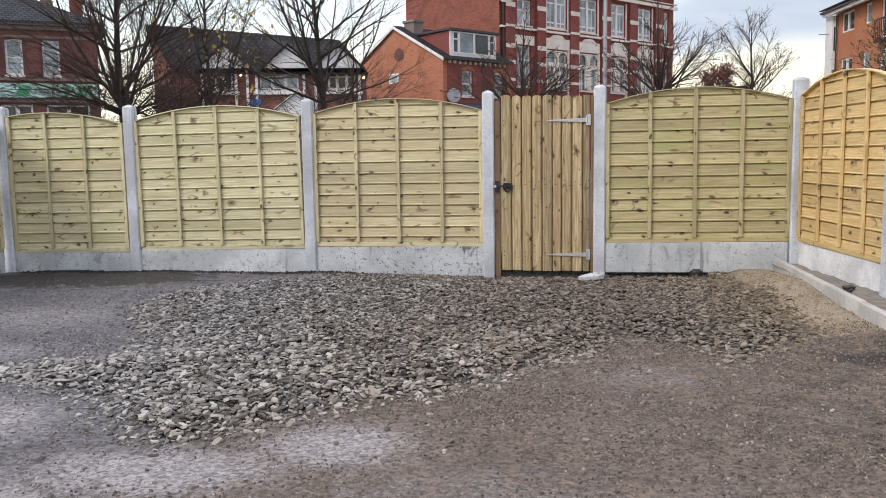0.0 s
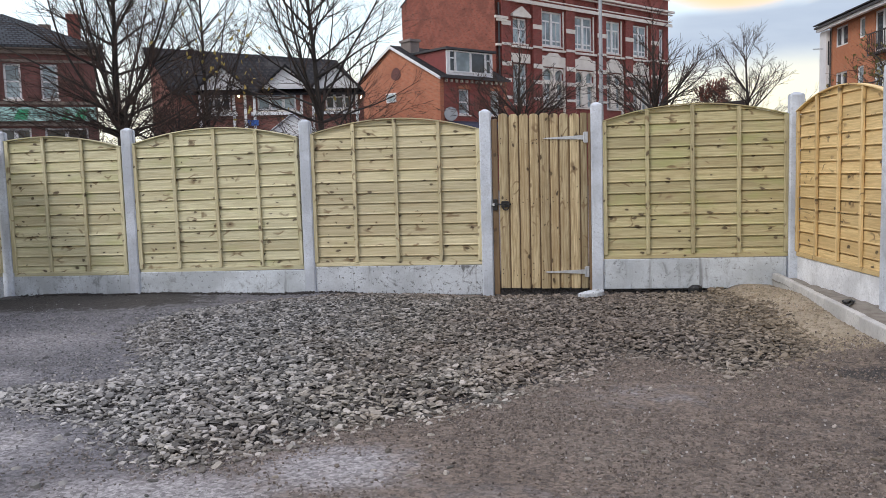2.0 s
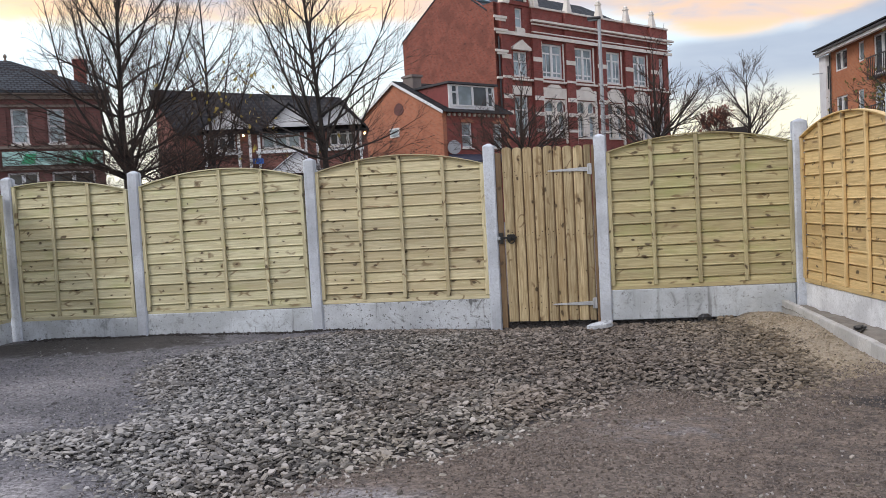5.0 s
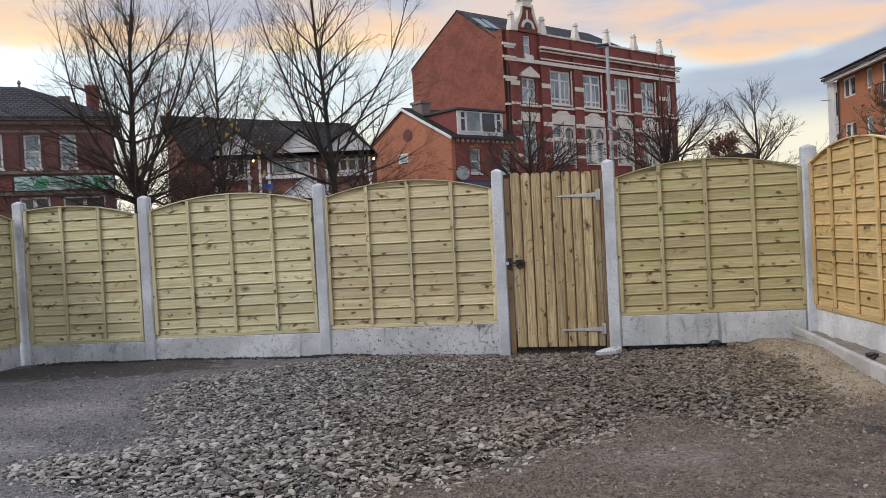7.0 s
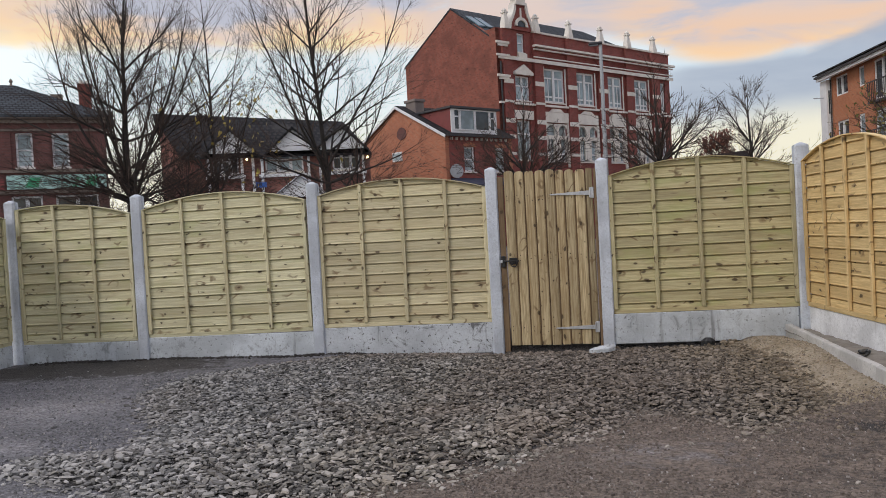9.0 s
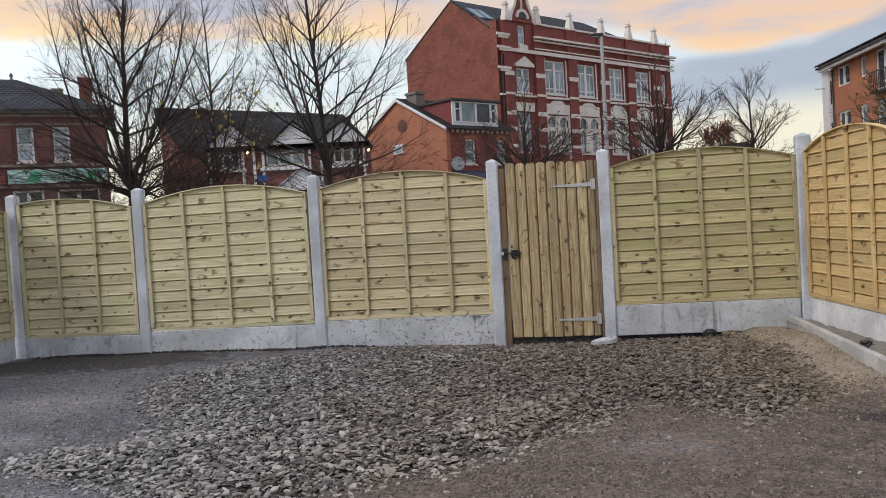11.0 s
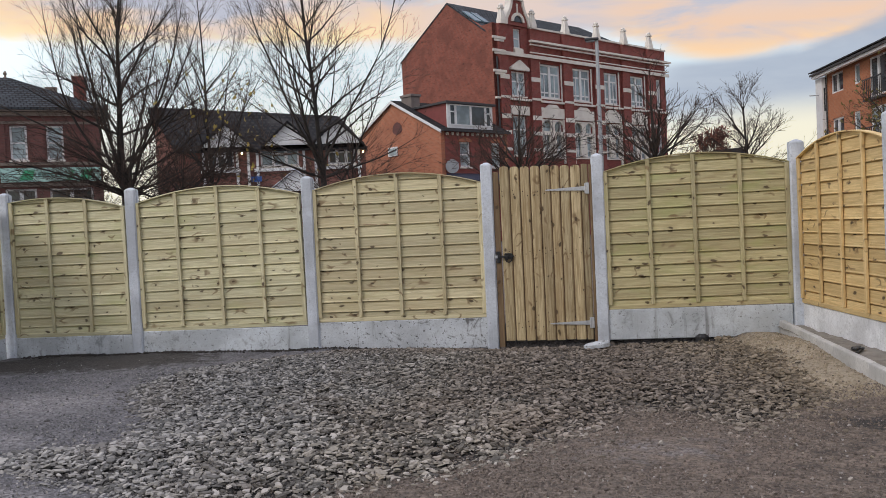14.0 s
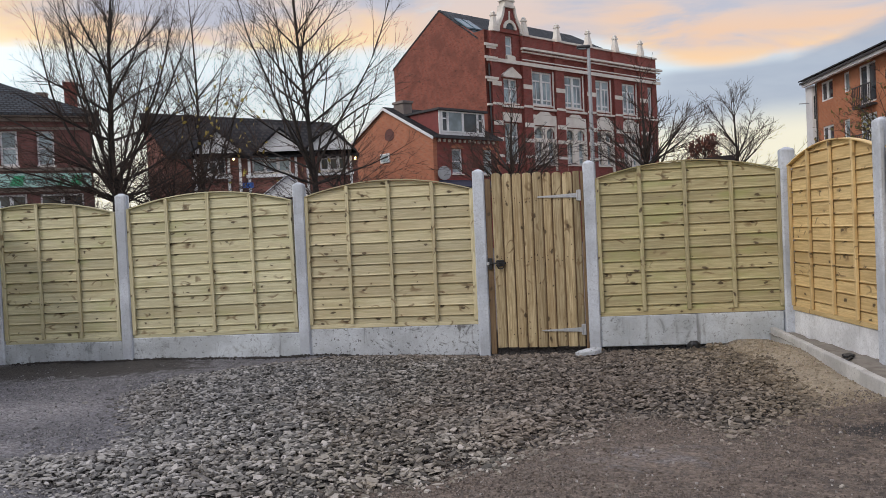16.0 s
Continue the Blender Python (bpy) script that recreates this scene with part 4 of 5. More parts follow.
    for z in (13.05, 10.85, 12.2):
        part("corner_bracket", Mesh().box(-0.28, 0.9, -0.34, -0.234, z + 0.3, z + 0.46).box(-0.1, 0.8, -0.29, -0.234, z + 0.14, z + 0.3), TERRACOTTA, h)
    # pale dressings of the lower storey
    for a, b in bays[:4]:
        part("jamb", Mesh().box(a - 0.24, a - 0.003, -0.1, -0.004, 5.2, 8.35), TERRACOTTA, h)
        part("jamb", Mesh().box(b + 0.003, b + 0.24, -0.1, -0.004, 5.2, 8.35), TERRACOTTA, h)
        part("window_head", Mesh().box(a - 0.16, b + 0.16, -0.12, -0.004, 8.36, 9.08), TERRACOTTA, h)
        part("mullion", Mesh().box((a + b) / 2 - 0.2, (a + b) / 2 + 0.2, -0.06, 0.085, 5.7, 8.28), TERRACOTTA, h)
        for x0, x1 in ((a + 0.004, (a + b) / 2 - 0.203), ((a + b) / 2 + 0.203, b - 0.004)):
            part("stone_transom", Mesh().box(x0, x1, -0.05, 0.1, 7.2, 7.46), TERRACOTTA, h)
            part("reveal", Mesh().box(x0, x0 + 0.14, -0.04, 0.09, 5.7, 7.197), TERRACOTTA, h)
            part("reveal", Mesh().box(x1 - 0.14, x1, -0.04, 0.09, 5.7, 7.197), TERRACOTTA, h)
            arch = [(x0, 8.28), (x0, 7.95)] + [(x0 + (x1 - x0) * k / 8, 7.95 + 0.27 * math.sin(math.pi * k / 8)) for k in range(1, 8)] + [(x1, 7.95), (x1, 8.28)]
            part("arched_head", Mesh().prism(arch, -0.05, 0.09), TERRACOTTA, h)
        part("keystone", Mesh().prism([((a + b) / 2 - 0.75, 9.09), ((a + b) / 2 + 0.75, 9.09), ((a + b) / 2 + 0.4, 9.32), ((a + b) / 2 - 0.4, 9.32)], -0.14, -0.004), TERRACOTTA, h)
        part("jamb", Mesh().box(a - 0.12, a - 0.003, -0.05, -0.004, 9.58, 12.25), TERRACOTTA, h)
        part("jamb", Mesh().box(b + 0.003, b + 0.12, -0.05, -0.004, 9.58, 12.25), TERRACOTTA, h)
    part("window_head", Mesh().box(1.35, 3.2, -0.1, -0.004, 8.45, 9.05), TERRACOTTA, h)
    part("pediment", Mesh().prism([(1.45, 11.45), (3.22, 11.45), (3.22, 11.62), (2.34, 12.15), (1.45, 11.62)], -0.24, -0.004), TERRACOTTA, h)
    part("apron", Mesh().box(1.95, 2.75, -0.18, -0.004, 12.4, 12.9), TERRACOTTA, h)
    # shaped gable over the entrance bay
    left = [(1.32, 14.5), (1.38, 14.85), (1.55, 15.15), (1.74, 15.5), (1.86, 15.85), (1.9, 16.15)]
    right = [(4.66 - x, z) for x, z in reversed(left)]
    part("shaped_gable", Mesh().prism([(1.32, 14.46), (3.34, 14.46)] + right[::-1] + left[::-1], -0.1, 0.3), RED_BRICK, h)
    for edge in (left, [(4.66 - x, z) for x, z in left]):
        s = -1 if edge is left else 1
        part("gable_coping", Mesh().loft([[(x, -0.2, z), (x + s * 0.2, -0.2, z + 0.05), (x + s * 0.2, 0.36, z + 0.05), (x, 0.36, z)] for x, z in edge]), TERRACOTTA, h)
    cap = Mesh().box(1.8, 2.86, -0.25, 0.4, 16.16, 16.34).box(1.9, 2.76, -0.2, 0.35, 16.34, 16.62)
    cap.prism([(1.75, 16.62), (2.91, 16.62), (2.6, 16.85), (2.42, 17.05), (2.24, 17.05), (2.06, 16.85)], -0.25, 0.4)
    part("gable_cap", cap, TERRACOTTA, h)
    arc = Mesh()
    arc.loft([[(2.34 + r * math.cos(a), yy, 14.72 + r * math.sin(a)) for r, yy in ((0.42, -0.105), (0.62, -0.105), (0.62, -0.22), (0.42, -0.22))] for a in [math.pi * k / 10 for k in range(11)]])
    part("arch_dressing", arc, TERRACOTTA, h)
    part("fanlight", Mesh().prism([(2.34 + 0.41 * math.cos(a), 14.72 + 0.41 * math.sin(a)) for a in [math.pi * k / 10 for k in range(11)]], -0.125, -0.104), DARK_GLASS, h)
    part("gable_bar", Mesh().box(2.27, 2.41, -0.16, -0.104, 15.36, 15.95), TERRACOTTA, h)
    # roof
    part("roof", sheet((-0.05, 0.6, 14.05), (18.9, 0.6, 14.05), (14.2, 4.33, 16.72), (-0.05, 4.33, 16.72)), SLATE, h)
    part("roof", sheet((-0.05, 4.33, 16.72), (14.2, 4.33, 16.72), (18.9, 9.8, 13.55), (-0.05, 9.8, 13.55)), SLATE, h)
    part("roof", sheet((18.9, 0.6, 14.05), (18.9, 9.8, 13.55), (14.2, 4.34, 16.7)), SLATE, h)
    for x in (0.15, 0.95):
        m = sheet((x, 1.7, 14.98), (x + 0.6, 1.7, 14.98), (x + 0.6, 3.0, 15.91), (x, 3.0, 15.91), thick=0.1)
        part("skylight", m, SKYLIGHT, h)
    part("downpipe", Mesh().turned(0.25, -0.1, [(0.06, 4), (0.06, 12.2)], 8), LEAD, h)


big_house()


def gabled_house():
    h = thing("gabled_house", "orange-red brick gabled house with a wide white-framed roof dormer", "house", pose(-5.53, 41.2, 0, 0, 0, 48))
    wall(h, RED_BRICK, 0.31, 5.4, 0, 7.0, [(1.52, 2.42, 4.75, 6.3), (4.22, 5.05, 4.75, 6.3)], thick=0.25)
    side(h, ORANGE_BRICK, 0.0, [(0, 0), (9.2, 0), (9.2, 7.02), (4.6, 9.24), (0, 7.02)])
    side(h, ORANGE_BRICK, 5.41, [(0, 0), (9.2, 0), (9.2, 7.02), (4.6, 9.24), (0, 7.02)])
    wall(h, ORANGE_BRICK, 0.31, 5.4, 0, 7.0, [], y=8.9, thick=0.28)
    part("roof", sheet((-0.12, -0.25, 7.0), (5.8, -0.25, 7.0), (5.8, 4.6, 9.4), (-0.12, 4.6, 9.4)), DARK_TILE, h)
    part("roof", sheet((-0.12, 4.6, 9.4), (5.8, 4.6, 9.4), (5.8, 9.45, 7.0), (-0.12, 9.45, 7.0)), DARK_TILE, h)
    for y0, z0, y1, z1 in ((-0.22, 6.98, 4.6, 9.38), (9.42, 6.98, 4.6, 9.38)):
        part("bargeboard", Mesh().loft([[(-0.18, y, z - 0.2), (-0.122, y, z - 0.2), (-0.122, y, z - 0.02), (-0.18, y, z - 0.02)] for y, z in ((y0, z0), (y1, z1))]), WHITE, h, "white bargeboard")
    part("gutter", Mesh().box(-0.1, 5.7, -0.38, -0.26, 6.88, 6.99), LEAD, h)
    for k in range(12):
        part("dentil", Mesh().box(0.4 + 0.42 * k, 0.55 + 0.42 * k, -0.12, -0.003, 6.68, 6.85), TERRACOTTA, h)
    for x0, x1 in ((1.52, 2.42), (4.22, 5.05)):
        window(h, x0, x1, 4.75, 6.3, lights=1, transoms=(0.5,), bars=False)
        part("lintel", Mesh().prism([(x0 - 0.1, 6.31), (x1 + 0.1, 6.31), (x1 + 0.1, 6.42), ((x0 + x1) / 2, 6.6), (x0 - 0.1, 6.42)], -0.05, -0.003), ORANGE_BRICK, h)
    d = part("dormer", Mesh().box(0.6, 4.5, 0.1, 3.4, 7.05, 8.62), CLADDING, h, "tile-hung dormer box")
    part("dormer_roof", Mesh().box(0.45, 4.7, -0.15, 3.9, 8.63, 8.76), LEAD, d)
    part("dormer_fascia", Mesh().box(0.62, 4.48, 0.02, 0.098, 7.08, 7.3).box(0.62, 0.8, 0.02, 0.098, 7.3, 8.6).box(4.3, 4.48, 0.02, 0.098, 7.3, 8.6), WHITE, d)
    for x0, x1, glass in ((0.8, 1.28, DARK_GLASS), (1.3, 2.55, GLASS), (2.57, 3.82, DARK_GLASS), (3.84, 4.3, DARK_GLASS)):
        w = Mesh()
        w.box(x0, x0 + 0.07, -0.02, 0.09, 7.3, 8.6).box(x1 - 0.07, x1, -0.02, 0.09, 7.3, 8.6).box(x0 + 0.07, x1 - 0.07, -0.02, 0.09, 7.3, 7.38).box(x0 + 0.07, x1 - 0.07, -0.02, 0.09, 8.52, 8.6)
        if x1 - x0 < 0.6:
            w.box(x0 + 0.07, x1 - 0.07, -0.02, 0.09, 8.1, 8.17)
        f = part("dormer_window", w, WHITE, h)
        part("pane", Mesh().box(x0 + 0.05, x1 - 0.05, 0.04, 0.06, 7.33, 8.57), glass, f)
    g = part("gable_window", Mesh().box(-0.08, -0.003, 4.25, 5.2, 5.8, 6.4), WHITE, h)
    part("pane", Mesh().box(-0.1, -0.082, 4.35, 5.1, 5.88, 6.32), GLASS, g)
    part("blind_niche", Mesh().loft([[(xx, 4.2 + 0.5 * math.cos(a), 7.45 + 0.5 * math.sin(a) * (1 if a < 3.2 else 0.6)) for a in [math.tau * k / 12 for k in range(12)]] for xx in (-0.03, -0.003)]), DARK_BRICK, h)
    part("chimney", Mesh().box(0.6, 1.3, 3.4, 4.4, 8.4, 9.55).box(0.52, 1.38, 3.32, 4.48, 9.55, 9.7), mottled("cement_render", (0.24, 0.2, 0.18), (0.18, 0.15, 0.14), 2, 0.9), h)
    part("lean_to_roof", sheet((0.35, -1.6, 3.85), (5.2, -1.6, 3.85), (5.2, -0.01, 4.35), (0.35, -0.01, 4.35)), mottled("navy_felt", (0.02, 0.024, 0.05), (0.03, 0.035, 0.06), 2, 0.7), h, "dark navy lean-to roof")
    dish = Mesh().loft([[(0.55 + r * math.cos(a), -0.35 + yy - 0.3 * r * math.cos(a), 4.75 + r * math.sin(a)) for a in [math.tau * k / 14 for k in range(14)]] for r, yy in ((0.42, 0.0), (0.3, 0.07), (0.05, 0.12), (0.05, 0.15), (0.3, 0.1), (0.43, 0.03))])
    part("satellite_dish", dish, GREY_METAL, h, "grey satellite dish")
    part("dish_arm", Mesh().box(0.53, 0.57, -0.24, -0.004, 4.6, 4.66).box(0.53, 0.56, -0.8, -0.24, 4.6, 4.63), LEAD, h)


gabled_house()


def white_gable_house():
    h = thing("terraced_house", "dark-tiled brick house with three white boarded gablets", "house", pose(-16.43, 36.45, 0, 0, 0, 15))
    tops = (-0.65, 2.8, 5.5)
    spans = [(-1.75, -0.3), (1.16, 3.3), (4.95, 6.5)]
    holes = [(a, b, 5.0, 6.02) for a, b in spans]
    wall(h, BROWN_BRICK, -3.1, 7.1, 0, 6.1, holes, thick=0.25)
    # the end wall runs back at a slant to the ridge, then square to the rear
    front, ridge = [(-3.1, 0.26, 0), (-3.1, 0.26, 6.2)], [(-5.1, 3.0, 0), (-5.1, 3.0, 8.62)]
    part("wall", Mesh().loft([[front[0], ridge[0], ridge[1], front[1]], [(x + 0.28, y, z) for x, y, z in (front[0], ridge[0], ridge[1], front[1])]]), BROWN_BRICK, h)
    side(h, BROWN_BRICK, -5.1, [(3.002, 0), (6.0, 0), (6.0, 6.1), (3.002, 8.62)])
    side(h, BROWN_BRICK, 6.8, [(0.26, 0), (6.0, 0), (6.0, 6.1), (0.26, 6.1)])
    part("roof", sheet((-3.35, -0.4, 5.98), (7.2, -0.4, 5.88), (5.7, 3.0, 8.15), (-5.45, 3.0, 9.0)), DARK_TILE, h)
    part("roof", sheet((-5.45, 3.0, 9.0), (5.7, 3.0, 8.15), (7.2, 6.4, 5.88), (-5.45, 6.4, 5.98)), DARK_TILE, h)
    part("roof", sheet((7.2, -0.4, 5.88), (7.2, 6.4, 5.88), (5.7, 3.01, 8.14)), DARK_TILE, h)
    for c in tops:
        r = 1.42
        g = part("gablet", Mesh().prism([(c - r + 0.12, 6.12), (c + r - 0.12, 6.12), (c, 7.32)], -0.62, -0.5), WHITE, h, "white boarded gablet")
        for k in range(5):
            z = 6.2 + 0.2 * k
            w = (7.28 - z) / 1.2 * (r - 0.12)
            part("board", Mesh().box(c - w, c + w, -0.645, -0.622, z, z + 0.17), WHITE, g)
        for s in (-1, 1):
            part("gablet_roof", sheet((c, -0.85, 7.46), (c + s * r * 1.08, -0.85, 6.08), (c + s * r * 1.08, 1.1, 6.08), (c, 2.4, 7.46)), DARK_TILE, h)
    for (a, b), glass in zip(spans, (DARK_GLASS, GLASS, DARK_GLASS)):
        window(h, a, b, 5.0, 6.02, lights=3, transoms=(0.68,), bars=False, glass=glass)
        part("sill_band", Mesh().box(a - 0.35, b + 0.35, -0.3, -0.004, 4.72, 4.88), WHITE, h)
    for x in (-1.95, -0.12, 0.5, 1.0, 3.6, 4.25, 6.7):
        part("downpipe", Mesh().box(x - 0.07, x + 0.07, -0.2, -0.004, 2.5, 6.0), WHITE, h)
    for x, z in ((0.18, 5.75), (6.95, 5.6)):
        lamp = part("wall_lamp", Mesh().turned(x, -0.3, [(0.02, z - 0.06), (0.055, z - 0.03), (0.055, z + 0.05), (0.02, z + 0.14)], 8), LAMPLIGHT, h, "lit warm porch lamp")
        part("bracket", Mesh().box(x - 0.03, x + 0.03, -0.22, -0.004, z + 0.14, z + 0.18), LEAD, lamp)
    p = part("porch", Mesh().prism([(1.6, 3.5), (4.6, 3.5), (3.1, 4.62)], -1.1, -1.0), WHITE, h, "white porch gable")
    for s in (-1, 1):
        part("porch_roof", sheet((3.1, -1.25, 4.74), (3.1 + s * 1.75, -1.25, 3.42), (3.1 + s * 1.75, -0.01, 3.42), (3.1, -0.01, 4.74), thick=0.05), FABRIC, p, "pale canvas porch slope")
    part("name_board", Mesh().box(0.62, 1.2, -0.3, -0.21, 4.15, 4.45), BLUE, h, "plain blue board")


white_gable_house()


def corner_shop():
    h = thing("corner_shop", "sooty brick two-storey shop with slate roof and pale sign", "building", pose(-24.44, 30.15, 0, 0, 0, 30))
    spans = [(-2.95, -2.2), (-1.27, -0.5), (0.37, 1.15)]
    wall(h, DARK_BRICK, -7.0, 2.9, 0, 7.95, [(a, b, 5.42, 7.15) for a, b in spans] + [(-1.6, -0.2, 1.0, 4.0), (0.4, 2.4, 1.0, 4.0)])
    side(h, DARK_BRICK, 2.62, [(0.31, 0), (5.0, 0), (5.0, 7.95), (0.31, 7.95)], 0.28)
    wall(h, DARK_BRICK, -7.0, 2.6, 0, 7.95, [], y=4.7)
    for a, b in spans:
        window(h, a, b, 5.42, 7.15, lights=1, transoms=(0.5,), bars=False)
    for a, b in ((-1.6, -0.2), (0.4, 2.4)):
        window(h, a, b, 1.0, 4.0, lights=2, transoms=(0.8,), bars=False, glass=DARK_GLASS)
    stone = mottled("sooty_sandstone", (0.25, 0.20, 0.165), (0.19, 0.15, 0.125), 1.2, 0.85)
    for z0, z1, out in ((7.62, 7.8, 0.14), (7.82, 8.02, 0.36), (5.16, 5.3, 0.1), (7.22, 7.34, 0.06), (4.1, 4.26, 0.14)):
        part("cornice", Mesh().box(-7.05, 2.95 + out * 0.5, -out, -0.003, z0, z1), stone, h)
    for x in (-1.75, -0.02, 1.7):
        part("pier", Mesh().box(x - 0.28, x + 0.28, -0.06, -0.004, 5.32, 7.2), DARK_BRICK, h)
    part("roof", sheet((-7.2, -0.4, 8.0), (3.3, -0.4, 8.0), (-1.3, 2.5, 9.95), (-5.5, 2.5, 9.95)), SLATE, h)
    part("roof", sheet((3.3, -0.4, 8.0), (3.3, 5.4, 8.0), (-1.3, 2.51, 9.94)), SLATE, h)
    part("roof", sheet((-5.5, 2.5, 9.95), (-1.3, 2.5, 9.95), (3.3, 5.4, 8.0), (-7.2, 5.4, 8.0)), SLATE, h)
    part("roof_finial", Mesh().turned(-1.5, 2.5, [(0.1, 9.9), (0.05, 10.05), (0.11, 10.15), (0.02, 10.3)], 8), stone, h)
    c = part("chimney", Mesh().box(1.72, 2.34, 1.2, 2.2, 7.6, 9.7).box(1.66, 2.4, 1.14, 2.26, 9.7, 9.86), RED_BRICK, h)
    for x in (1.88, 2.16):
        part("chimney_pot", Mesh().turned(x, 1.7, [(0.12, 9.86), (0.1, 10.1)], 8), TERRACOTTA, c)
    c = part("chimney", Mesh().box(0.3, 0.9, 3.0, 3.8, 7.9, 9.6), stone, h)
    s = part("shop_sign", Mesh().box(-1.75, 2.82, -0.22, -0.142, 4.32, 5.02), SIGN_WHITE, h, "pale sign board with green shapes")
    for x0, x1 in ((-0.95, -0.35), (1.75, 2.3), (1.2, 1.45)):
        part("green_shape", Mesh().prism([(x0, 4.4), (x1, 4.4), (x1 + 0.12, 4.9), (x0 + 0.25, 4.9)], -0.235, -0.222), SIGN_GREEN, s)
    for k in range(6):
        part("lettering_bar", Mesh().box(-0.1 + 0.2 * k, 0.05 + 0.2 * k, -0.23, -0.222, 4.55, 4.78), LETTERING, s)
    part("shop_sign", Mesh().box(-6.9, -1.85, -0.22, -0.142, 4.32, 4.85), CLADDING, h, "plain red fascia board")


corner_shop()


def apartment_block():
    h = thing("apartment_block", "modern orange-brick apartment block with a white rendered end bay", "building", pose(17.7, 44.1, 0, 0, 0, -86.6))
    wins = [(0.6, 2.3, 7.9, 9.05), (3.75, 4.5, 7.95, 9.05), (0.65, 2.25, 5.3, 6.42), (3.6, 4.4, 5.3, 6.45), (5.65, 7.6, 6.95, 9.05), (5.65, 7.6, 4.4, 6.4), (9.0, 10.2, 7.95, 9.0), (9.0, 10.2, 5.4, 6.45)]
    wall(h, MODERN_BRICK, 0.0, 14.0, 0, 9.2, wins)
    side(h, MODERN_BRICK, 13.7, [(0.31, 0), (9, 0), (9, 9.2), (0.31, 9.2)], 0.3)
    wall(h, RENDER, -1.0, -0.01, 0, 9.04, [], y=-0.3)
    side(h, RENDER, -0.31, [(0.01, 0), (0.01, 9.28), (9, 9.28), (9, 0)], 0.3)
    wall(h, MODERN_BRICK, 0.0, 13.69, 0, 9.2, [], y=8.7)
    for k, (a, b, z0, z1) in enumerate(wins):
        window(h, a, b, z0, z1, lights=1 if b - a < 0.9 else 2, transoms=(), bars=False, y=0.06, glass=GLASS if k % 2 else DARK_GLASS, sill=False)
    for z in (4.2, 6.75):
        b = part("balcony", Mesh().box(5.55, 7.7, -0.35, -0.01, z, z + 0.1), LEAD, h, "dark railed balcony")
        for k in range(11):
            part("baluster", Mesh().box(5.57 + 0.209 * k, 5.6 + 0.209 * k, -0.34, -0.31, z + 0.1, z + 1.1), LEAD, b)
        part("handrail", Mesh().box(5.55, 7.7, -0.36, -0.29, z + 1.1, z + 1.16), LEAD, b)
    part("soffit", Mesh().box(-0.9, 14.3, -0.5, -0.31, 9.06, 9.1), WHITE, h)
    part("fascia", Mesh().box(-0.9, 14.3, -0.56, -0.502, 9.05, 9.27), WHITE, h)
    part("gutter", Mesh().box(-0.95, 14.3, -0.68, -0.562, 9.22, 9.34), LEAD, h)
    part("roof", sheet((-1.0, -0.72, 9.47), (14.3, -0.72, 9.47), (14.3, 4.5, 10.4), (-1.0, 4.5, 10.4), thick=0.07), TIN, h)
    part("roof", sheet((-1.0, 4.5, 10.4), (14.3, 4.5, 10.4), (14.3, 9.9, 9.4), (-1.0, 9.9, 9.4)), TIN, h)
    for z0, z1 in ((7.0, 8.4), (4.6, 5.9)):
        part("slot_window", Mesh().box(-0.012, 0.004, -0.2, -0.12, z0, z1), DARK_GLASS, h)
    part("downpipe", Mesh().turned(0.1, -0.1, [(0.04, 0.2), (0.04, 9.0)], 8), LEAD, h)
    part("aerial_arm", Mesh().box(-0.5, -0.46, -0.9, -0.31, 8.0, 8.05), GREY_METAL, h)


apartment_block()
# low dark roof beyond the gate fence
far = Mesh().box(11.0, 15.0, 52.0, 56.0, 0, 4.6).prism([(10.8, 4.6), (15.2, 4.6), (14.4, 5.7), (11.8, 5.5)], 51.8, 56.2)
solid("outbuilding", far, TIN, "small dark flat-roofed outbuilding behind bare trees", "building")


# ---- street lamp ----
def street_lamp():
    lamp = thing("street_lamp", "tall grey steel street lamp with a flat lantern", "street lamp", pose(2.66, 22.0, 0))
    part("column", Mesh().turned(0, 0, [(0.11, 0), (0.11, 1.2), (0.085, 1.3), (0.06, 7.6)], 12), GREY_METAL, lamp)
    part("lantern", Mesh().box(-0.42, 0.07, -0.12, 0.12, 7.6, 7.7, 0.03), LEAD, lamp)
    part("lens", Mesh().box(-0.38, -0.08, -0.09, 0.09, 7.575, 7.599), GLASS, lamp)


street_lamp()


# ---- bare trees ----
def tube(mesh, points, radii, sides):
    rings = []
    for k, p in enumerate(points):
        d = (points[min(k + 1, len(points) - 1)] - points[max(k - 1, 0)]).normalized()
        a = d.cross(Vector((0.31, 0.17, 0.93) if abs(d.z) < 0.9 else (1, 0, 0))).normalized()
        b = d.cross(a)
        rings.append([tuple(p + (a * math.cos(q * math.tau / sides) + b * math.sin(q * math.tau / sides)) * radii[k]) for q in range(sides)])
    mesh.loft(rings, caps=sides > 4)


def fast_data(mesh, name, mat):
    d = bpy.data.meshes.new(name)
    d.from_pydata(mesh.v, [], mesh.f)
    d.materials.append(mat)
    return d


